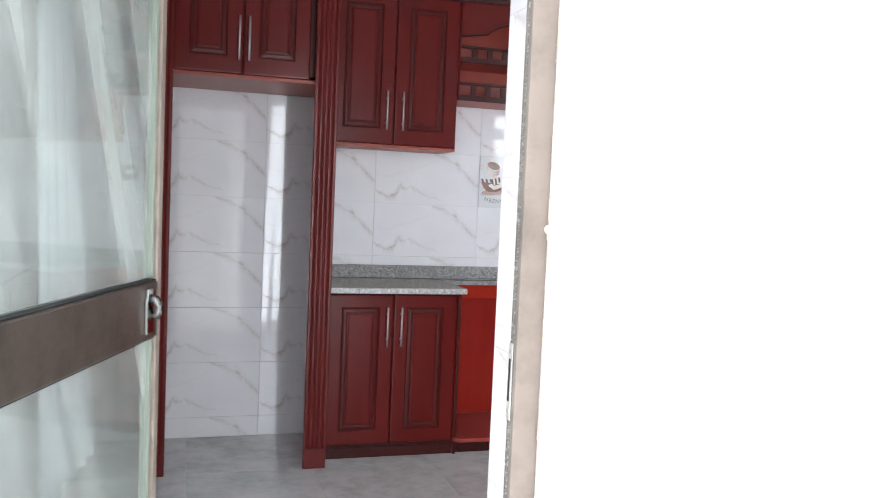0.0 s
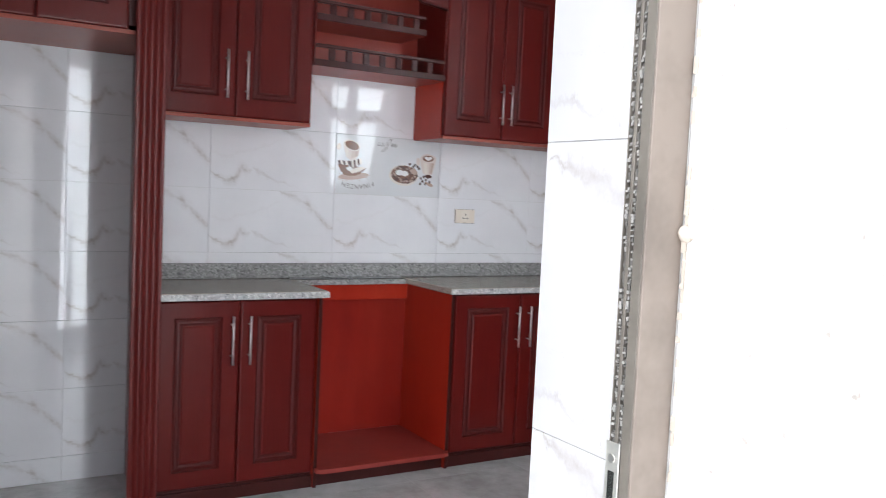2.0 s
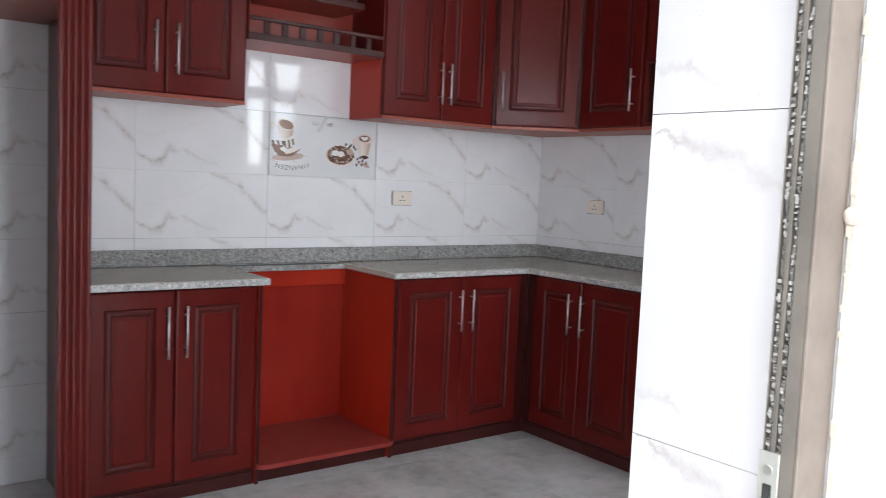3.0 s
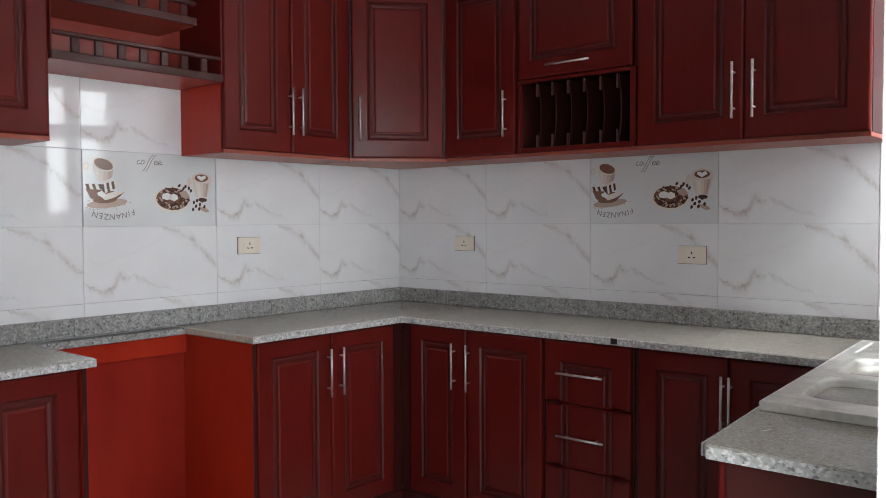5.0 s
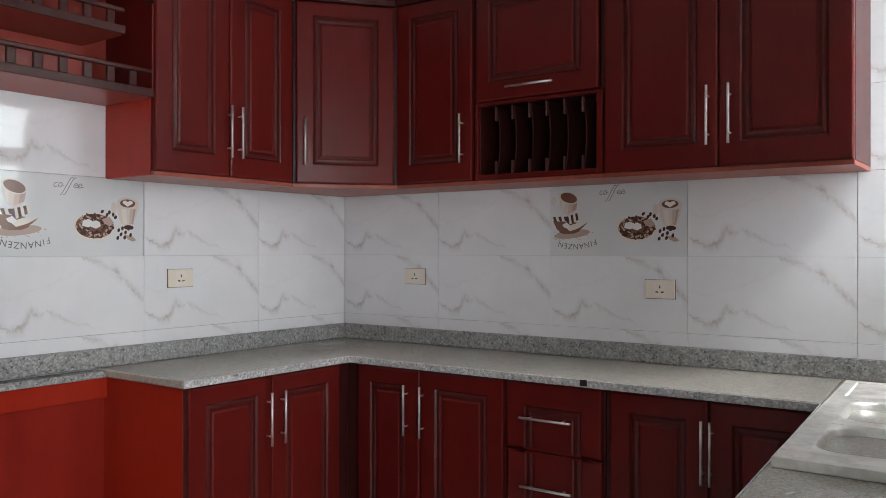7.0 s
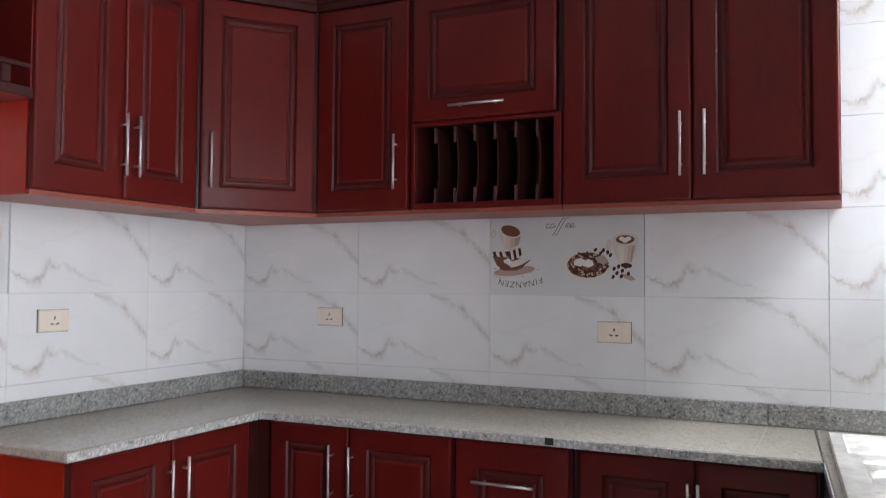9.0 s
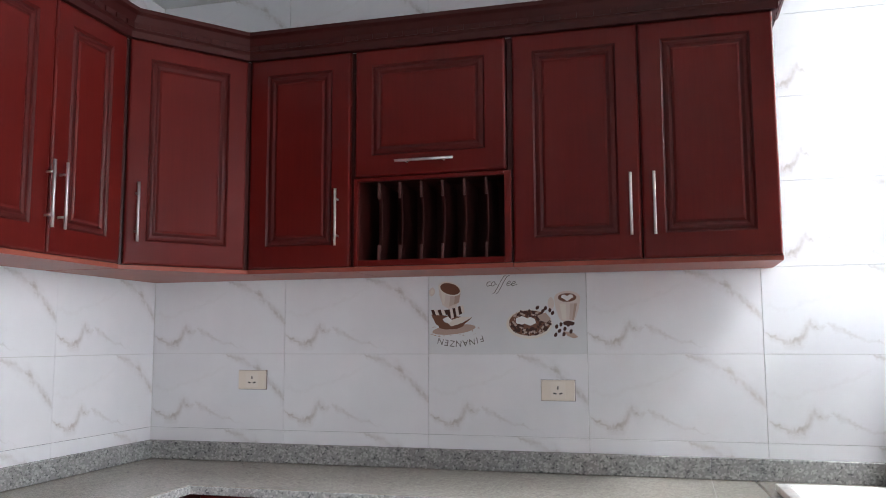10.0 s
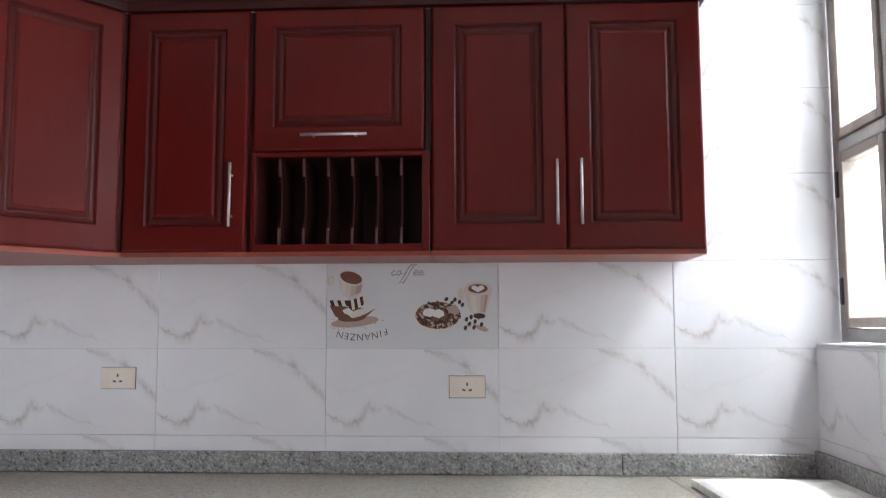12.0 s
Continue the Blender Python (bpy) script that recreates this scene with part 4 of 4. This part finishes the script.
def make_sink():
    x0, x1, y0, y1 = 1.815, 3.005, YS + 0.030, 1.762
    zt, zb = CT1 + 0.022, CT1 + 0.001
    s = thing("kitchen_sink", "stainless steel sit-on sink with two bowls and a ribbed drainboard", "sink", pose(0, 0, 0))
    bowls = [(1.925, 2.245), (2.305, 2.625)]
    by0, by1 = y0 + 0.055, y1 - 0.055
    b = bmesh.new()
    ys = [y0, y0 + 0.028, y0 + 0.034, by0, by1, y1 - 0.034, y1 - 0.028, y1]
    dx0 = 2.665
    xs = [x0, bowls[0][0], bowls[0][1], bowls[1][0], bowls[1][1], dx0]
    n = 150
    xs += [dx0 + (x1 - dx0) * i / n for i in range(1, n + 1)]
    cols = []
    for x in xs:
        rib = dx0 + 0.03 < x < x1 - 0.03
        low = zt - 0.004 + 0.0018 * math.cos(2 * math.pi * (x - dx0) / 0.0135)
        cols.append([b.verts.new((x, y, low if rib and 2 <= k <= 5 else zt)) for k, y in enumerate(ys)])
    for i in range(len(xs) - 1):
        for k in range(7):
            if k == 3 and (xs[i], xs[i + 1]) in bowls:
                continue
            b.faces.new((cols[i][k], cols[i + 1][k], cols[i + 1][k + 1], cols[i][k + 1]))
    part("deck", b, STEEL, s)
    part("rim", boxes((x0 - 0.004, x0, y0 - 0.004, y1 + 0.004, zb, zt + 0.001), (x1, x1 + 0.004, y0 - 0.004, y1 + 0.004, zb, zt + 0.001),
                      (x0, x1, y0 - 0.004, y0, zb, zt + 0.001), (x0, x1, y1, y1 + 0.004, zb, zt + 0.001), bevel=0.0012), STEEL, s)
    for a, c in bowls:
        bowl = bmesh.new()
        rings = []
        for inset, z, r in ((0.0, zt, 0.07), (0.008, zt - 0.008, 0.07), (0.014, zt - 0.11, 0.065), (0.045, zt - 0.150, 0.05)):
            ring = []
            for cx, cy, a0 in ((c - inset - r, by1 - inset - r, 0), (a + inset + r, by1 - inset - r, 90), (a + inset + r, by0 + inset + r, 180), (c - inset - r, by0 + inset + r, 270)):
                for k in range(7):
                    ang = radians(a0 + 15 * k)
                    ring.append(bowl.verts.new((cx + r * math.cos(ang), cy + r * math.sin(ang), z)))
            rings.append(ring)
        m = len(rings[0])
        for r0, r1 in zip(rings, rings[1:]):
            for j in range(m):
                bowl.faces.new((r0[j], r0[(j + 1) % m], r1[(j + 1) % m], r1[j]))
        bowl.faces.new(rings[-1])
        # corner pieces between the square cut-out and the rounded bowl
        for q, (sx, sy) in enumerate(((c, by1), (a, by1), (a, by0), (c, by0))):
            v = bowl.verts.new((sx, sy, zt - 0.0005))
            for k in range(6):
                bowl.faces.new((v, rings[0][q * 7 + k], rings[0][q * 7 + k + 1]))
        bb = part("bowl", bowl, STEEL, s, smooth=True)
        drain = tube([((a + c) / 2, (by0 + by1) / 2, zt - 0.1495), ((a + c) / 2, (by0 + by1) / 2, zt - 0.1465)], 0.04, 20)
        part("drain", drain, CHROME, bb)
    # the front edge runs slightly askew, like the worktop under it
    for ob in s.children_recursive:
        for v in ob.data.vertices:
            v.co.y += (v.co.y - y0) / (y1 - y0) * (0.055 * (v.co.x - 1.8) - 0.029)


make_sink()


# ---- sockets ----
def make_socket(x, y, z, turn):
    s = thing("wall_socket", "ivory plastic wall socket on the tiles", "socket", pose(x, y, z, 0, 0, turn), "wall sockets")
    w, h = 0.122, 0.074
    # added dark plate, a little larger, draws the shadow line round the socket
    part("back_box", boxes((-0.0012, w + 0.0016, -0.0036, -0.0005, -h - 0.0016, 0.0012)), PRINT_DARK, s, "dark rim standing for the socket's shadow")
    part("plate", boxes((0, w, -0.009, -0.0005, -h, 0), bevel=0.003, segments=2), IVORY, s)
    part("insert", boxes((0.034, 0.088, -0.0105, -0.0093, -h + 0.008, -0.008), bevel=0.0006), IVORY_FACE, s)
    holes = bmesh.new()
    for cx, cz, a in ((0.061, -0.028, 90), (0.050, -0.048, 12), (0.072, -0.048, -12)):
        p = tube([(-0.0055, 0, 0), (0.0055, 0, 0)], 0.0028, 8)
        bmesh.ops.transform(p, matrix=pose(cx, -0.0100, cz, 0, a, 0), verts=p.verts)
        join(holes, p)
    part("pin_holes", holes, BLACK, s)


make_socket(2.128, YA, 1.253, 0)
make_socket(XB, 3.797, 1.244, EAST)
make_socket(XB, 2.570, 1.216, EAST)


# ---- tiles ----
def tile_mesh(u0, u1, v0, v1, thick=0.010, gap=0.0006, cut=0.0009, cache={}):
    key = tuple(round(q, 4) for q in (u0, u1, v0, v1, thick))
    if key not in cache:
        b = boxes((u0 + gap, u1 - gap, 0.0, thick - 0.001, v0 + gap, v1 - gap))
        back = [e for e in b.edges if all(w.co.y < 1e-5 for w in e.verts)]
        bmesh.ops.bevel(b, geom=back, offset=cut, segments=1, affect="EDGES")
        cache[key] = mesh_of("tile", b, TILE)
    return cache[key]


def tiled(wall, joints, end0, end1, z_lo, z_hi, at, turn, skip=()):
    """Tiles on one wall. joints: left edges along the viewer's right; at(u) gives the place of a joint."""
    host = bpy.data.objects[wall]
    for i, (a, c) in enumerate(zip(joints, joints[1:])):
        lo, hi = max(a, end0), min(c, end1)
        if hi - lo < 0.004:
            continue
        for k in range(-1, 10):
            z = ROW0 + 0.3 * k
            b0, b1 = max(z, z_lo), min(z + 0.3, z_hi)
            if b1 - b0 < 0.004 or (i, k) in skip:
                continue
            ob = new("tile", tile_mesh(lo - a, hi - a, b0 - z, b1 - z))
            ob.matrix_basis = pose(*at(a), z, random.uniform(-0.06, 0.06), 0, turn + random.uniform(-0.06, 0.06))
            ob.parent = host


JA = [-1.02, -0.42, 0.18, 0.79, 1.412, 2.020, 2.620, 3.22]
tiled("wall_north", JA, XW, XB, 0.0, TOP, lambda u: (u, YA), 0, skip={(4, 4)})
JB = [0.0, 0.6, 1.2, 1.8, 2.4, 3.0]
tiled("wall_east", JB, 0.0, YA - 1.2455, 0.0, TOP, lambda u: (XB, YA - u), EAST, skip={(2, 4)})
JS = [0.0, 0.45, 1.05]
tiled("wall_south_window", JS, 0.0, XB - WX0, 0.0, 1.319, lambda u: (XB - u, YS), SOUTH)
tiled("wall_south_window", [XB - WX0, 1.05, 1.65, 1.98], XB - WX0, 1.98, 0.0, TOP, lambda u: (XB - u, YS), SOUTH)
tiled("wall_west", [0.0, 0.6, 1.2, 1.8, 2.4, 3.0, 3.6], 0.0, YA - YD, 0.0, TOP, lambda u: (XW, YD + u), 90)
# tiled reveal of the doorway, seen past the frame
for i, (z0, z1) in enumerate(((0.0, 0.19), (0.19, 0.49), (0.49, 0.775), (0.775, 1.075), (1.075, 1.392), (1.392, 1.692), (1.692, 1.992), (1.992, 2.139))):
    ob = new("tile", tile_mesh(0.32, 0.32 + 0.162, 0.0, z1 - z0, gap=0.0003, cut=0.0005))
    ob.matrix_basis = pose(DX1 - 0.0105, 0.8835 + 0.162 + 0.32, z0, 0, 0, EAST)
    ob.parent = bpy.data.objects["wall_south_door"]

# floor tiles
fm = {}
for i in range(7):
    for j in range(6):
        x, y = XW + 0.6 * i, YA - 0.6 * (j + 1)
        x1, y0 = min(x + 0.6, XB), max(y, 0.94)
        w, d = round(x1 - x, 3), round(y + 0.6 - y0, 3)
        if (w, d) not in fm:
            fm[(w, d)] = mesh_of("floor_tile", boxes((0.0004, w - 0.0004, 0.0004, d - 0.0004, -0.0055, 0.0), bevel=0.0004), FLOOR)
        ob = new("floor_tile", fm[(w, d)])
        ob.location = (x, y0, 0)
        ob.parent = FL


# ---- printed coffee tiles ----
def ellipse(b, cx, cz, rx, rz, y, tilt=0.0, n=24, a0=0.0, a1=360.0):
    vs = []
    steps = n if a1 - a0 >= 360 else n + 1
    for j in range(steps):
        a = radians(a0 + (a1 - a0) * j / n)
        p, q = rx * math.cos(a), rz * math.sin(a)
        c, s = math.cos(radians(tilt)), math.sin(radians(tilt))
        vs.append(b.verts.new((cx + p * c - q * s, y, cz + p * s + q * c)))
    b.faces.new(vs)


def poly(b, pts, y):
    b.faces.new([b.verts.new((x, y, z)) for x, z in pts])


def letters(body, size, shear=0.0):
    cu = bpy.data.curves.new("letters", "FONT")
    cu.body, cu.size, cu.shear, cu.resolution_u = body, size, shear, 3
    cu.align_x = "CENTER"
    ob = bpy.data.objects.new("letters", cu)
    scene.collection.objects.link(ob)
    me = bpy.data.meshes.new_from_object(ob.evaluated_get(bpy.context.evaluated_depsgraph_get()))
    bpy.data.objects.remove(ob)
    b = bmesh.new()
    b.from_mesh(me)
    bpy.data.meshes.remove(me)
    for w in b.verts:
        w.co = (w.co.x, 0.0, w.co.y)
    return b


def coffee_tile(host, m):
    """A plain tile printed with a cup, a plate of beans, a latte glass and two words; prints lie just over the glaze."""
    b = boxes((0.0011, 0.5989, 0.0, 0.009, 0.0011, 0.2989))
    t = part("decor_tile", b, DECOR, bpy.data.objects[host], "pale tile printed with coffee cups and beans", m=m)
    rng = random.Random(11)
    f1, f2, f3, f4 = -0.0004, -0.0008, -0.0012, -0.0016
    # cup: body, handle, coffee
    b = bmesh.new()
    poly(b, [(0.040, 0.262), (0.128, 0.236), (0.124, 0.200), (0.108, 0.176), (0.080, 0.170), (0.056, 0.186), (0.044, 0.222)], f1)
    ellipse(b, 0.014, 0.236, 0.012, 0.017, f1, -14)
    part("cup_print", b, PRINT_CUP, t)
    for k, tone in enumerate((PRINT_CREAM, PRINT_CUP, PRINT_BLUSH, PRINT_TAN)):
        b = bmesh.new()
        x0, x1 = 0.050 + 0.019 * k, 0.069 + 0.019 * k
        poly(b, [(x0, 0.252 - 0.3 * (x0 - 0.04)), (x1, 0.252 - 0.3 * (x1 - 0.04)), (x1 - 0.006, 0.178 + 0.008 * abs(k - 1)), (x0 + (0.006 if k == 0 else -0.006), 0.178 + 0.008 * abs(k - 2))], -0.0006)
        part("cup_shade_print", b, tone, t)
    b = bmesh.new()
    ellipse(b, 0.085, 0.246, 0.046, 0.026, f2, -16)
    ellipse(b, 0.015, 0.236, 0.006, 0.010, f2, -14)
    part("cup_rim_print", b, PRINT_CREAM, t)
    b = bmesh.new()
    ellipse(b, 0.086, 0.246, 0.040, 0.021, f3, -16)
    part("coffee_print", b, PRINT_BROWN, t)
    # saucer with striped chocolates
    b = bmesh.new()
    poly(b, [(0.010, 0.150), (0.060, 0.106), (0.110, 0.104), (0.174, 0.140), (0.150, 0.118), (0.112, 0.094), (0.066, 0.092), (0.030, 0.112)], f1)
    ellipse(b, 0.090, 0.106, 0.050, 0.013, -0.0006, 4)
    poly(b, [(0.012, 0.150), (0.060, 0.146), (0.130, 0.140), (0.110, 0.104), (0.066, 0.104), (0.030, 0.122)], -0.0007)
    part("saucer_print", b, PRINT_BROWN, t)
    b = bmesh.new()
    poly(b, [(0.070, 0.122), (0.130, 0.140), (0.168, 0.138), (0.120, 0.112), (0.090, 0.104)], f2)
    part("saucer_rim_print", b, PRINT_CREAM, t)
    for k in range(5):
        x = 0.010 + 0.013 * k
        b = bmesh.new()
        poly(b, [(x, 0.166), (x + 0.013, 0.168), (x + 0.020, 0.146), (x + 0.007, 0.148)], f3)
        part("chocolate_print", b, PRINT_DARK if k % 2 == 0 else PRINT_CREAM, t)
    for k in range(6):
        x = 0.074 + 0.0105 * k
        b = bmesh.new()
        poly(b, [(x, 0.166 + 0.003 * k), (x + 0.0105, 0.169 + 0.003 * k), (x + 0.0165, 0.132 + 0.005 * k), (x + 0.006, 0.127 + 0.005 * k)], f4)
        part("chocolate_print", b, PRINT_DARK if k % 2 == 0 else PRINT_CREAM, t)
    b = bmesh.new()
    poly(b, [(0.056, 0.132), (0.078, 0.142), (0.094, 0.126), (0.082, 0.114), (0.062, 0.122)], -0.0018)
    part("sugar_print", b, PRINT_WHITE, t)
    b = bmesh.new()
    ellipse(b, 0.100, 0.092, 0.085, 0.018, -0.0002, 6)
    for k in range(26):
        x, z = rng.uniform(0.006, 0.20), rng.uniform(0.066, 0.100)
        poly(b, [(x, z), (x + rng.uniform(0.006, 0.018), z + rng.uniform(-0.004, 0.006)), (x + rng.uniform(0.004, 0.010), z + 0.0035)], f1)
    part("crumb_print", b, PRINT_TAN, t)
    # plate of beans
    b = bmesh.new()
    ellipse(b, 0.388, 0.110, 0.086, 0.054, f1)
    part("plate_print", b, PRINT_CREAM, t)
    b = bmesh.new()
    ellipse(b, 0.390, 0.114, 0.078, 0.047, f2)
    part("plate_shade_print", b, PRINT_BROWN, t)
    dark, light = bmesh.new(), bmesh.new()
    for k in range(150):
        a, r = rng.uniform(0, 6.283), math.sqrt(rng.uniform(0.18, 0.97))
        ellipse(dark if rng.random() < 0.72 else light, 0.390 + 0.078 * r * math.cos(a), 0.115 + 0.046 * r * math.sin(a), 0.0070, 0.0040, f3 - 0.000004 * k, rng.uniform(0, 180), 8)
    part("bean_print", dark, PRINT_DARK, t)
    part("bean_print", light, PRINT_TAN, t)
    b = bmesh.new()
    for cx, cz, w, h, tilt in ((0.362, 0.124, 0.024, 0.016, 20), (0.394, 0.120, 0.020, 0.016, -10)):
        poly(b, [(cx - w, cz - h * 0.6), (cx, cz - h), (cx + w, cz - h * 0.4), (cx + w * 0.8, cz + h * 0.5), (cx, cz + h), (cx - w * 0.9, cz + h * 0.5)], -0.0022)
    part("sugar_print", b, PRINT_WHITE, t)
    b = bmesh.new()
    poly(b, [(0.418, 0.140), (0.450, 0.152), (0.470, 0.128), (0.452, 0.114), (0.430, 0.124)], -0.0022)
    part("biscuit_print", b, PRINT_TAN, t)
    # latte glass
    b = bmesh.new()
    poly(b, [(0.482, 0.200), (0.578, 0.200), (0.570, 0.160), (0.556, 0.122), (0.520, 0.116), (0.500, 0.128), (0.488, 0.164)], f1)
    ellipse(b, 0.530, 0.204, 0.048, 0.026, -0.0006)
    ellipse(b, 0.470, 0.186, 0.012, 0.022, f1)
    part("latte_print", b, PRINT_CUP, t)
    b = bmesh.new()
    ellipse(b, 0.530, 0.206, 0.034, 0.016, f2)
    part("crema_print", b, PRINT_BROWN, t)
    for k, (tone, q0, q1) in enumerate(((PRINT_CREAM, 0.502, 0.524), (PRINT_BLUSH, 0.540, 0.556), (PRINT_TAN, 0.556, 0.566))):
        b = bmesh.new()
        poly(b, [(q0, 0.184), (q1, 0.184), (q1 - (q1 - 0.530) * 0.35, 0.124), (q0 - (q0 - 0.530) * 0.35, 0.124)], -0.0007)
        part("latte_shade_print", b, tone, t)
    b = bmesh.new()
    ellipse(b, 0.533, 0.112, 0.020, 0.009, -0.0007)
    part("latte_base_print", b, PRINT_DARK, t)
    b = bmesh.new()
    poly(b, [(0.530, 0.193), (0.553, 0.207), (0.549, 0.216), (0.538, 0.217), (0.530, 0.211), (0.522, 0.217), (0.511, 0.216), (0.507, 0.207)], f3)
    part("heart_print", b, PRINT_WHITE, t)
    b = bmesh.new()
    for cx, cz in [(0.506, 0.108), (0.534, 0.106), (0.520, 0.092), (0.500, 0.084), (0.542, 0.082), (0.486, 0.070), (0.516, 0.072), (0.450, 0.168), (0.466, 0.160), (0.440, 0.158), (0.420, 0.170), (0.476, 0.150), (0.490, 0.100), (0.548, 0.110)]:
        ellipse(b, cx, cz, 0.0085, 0.0060, -0.0024, rng.uniform(0, 90), 10)
    part("bean_print", b, PRINT_DARK, t)
    b = bmesh.new()
    poly(b, [(0.512, 0.084), (0.552, 0.076), (0.568, 0.062), (0.552, 0.056), (0.528, 0.066)], f3)
    part("biscuit_print", b, PRINT_TAN, t)
    # words
    script = bmesh.new()
    for cx, kind in ((0.236, "c"), (0.254, "o"), (0.277, "f"), (0.290, "f"), (0.313, "e"), (0.331, "e")):
        if kind == "f":
            line = [(cx - 0.026, 0.226), (cx - 0.019, 0.228), (cx - 0.008, 0.246), (cx + 0.006, 0.272), (cx + 0.018, 0.290), (cx + 0.027, 0.2915)]
        else:
            first, last = {"c": (40, 320), "o": (20, 385), "e": (10, 330)}[kind]
            line = [(cx + 0.0065 * math.cos(radians(a)) + 0.003 * math.sin(radians(a)), 0.262 + 0.0085 * math.sin(radians(a))) for a in range(first, last, 25)]
            line.append((cx + 0.013, 0.258))
            if kind == "e":
                line.insert(0, (cx - 0.0065, 0.2605))
        for (xa, za), (xb, zb) in zip(line, line[1:]):
            l = math.hypot(xb - xa, zb - za) or 1.0
            nx, nz = -(zb - za) / l * 0.0012, (xb - xa) / l * 0.0012
            poly(script, [(xa - nx, za - nz), (xb - nx, zb - nz), (xb + nx, zb + nz), (xa + nx, za + nz)], -0.0006)
    part("word_print", script, PRINT_GREY, t, "the word coffee in slanted script")
    x = 0.216
    for ch, wide in zip("FINANZEN", (0.021, 0.013, 0.026, 0.024, 0.026, 0.022, 0.021, 0.025)):
        x -= wide / 2
        q = (x - 0.130) / 0.086
        part("letter_print", letters(ch, 0.033), PRINT_GREY, t, m=pose(x, -0.0005, 0.050 + 0.016 * q * q + 0.006 * q, 0, 180 - 16 * q, 0))
        x -= wide / 2


coffee_tile("wall_north", pose(1.415, YA, 1.310, 0, 0, 0))
coffee_tile("wall_east", pose(XB, 3.000, 1.310, 0, 0, EAST))
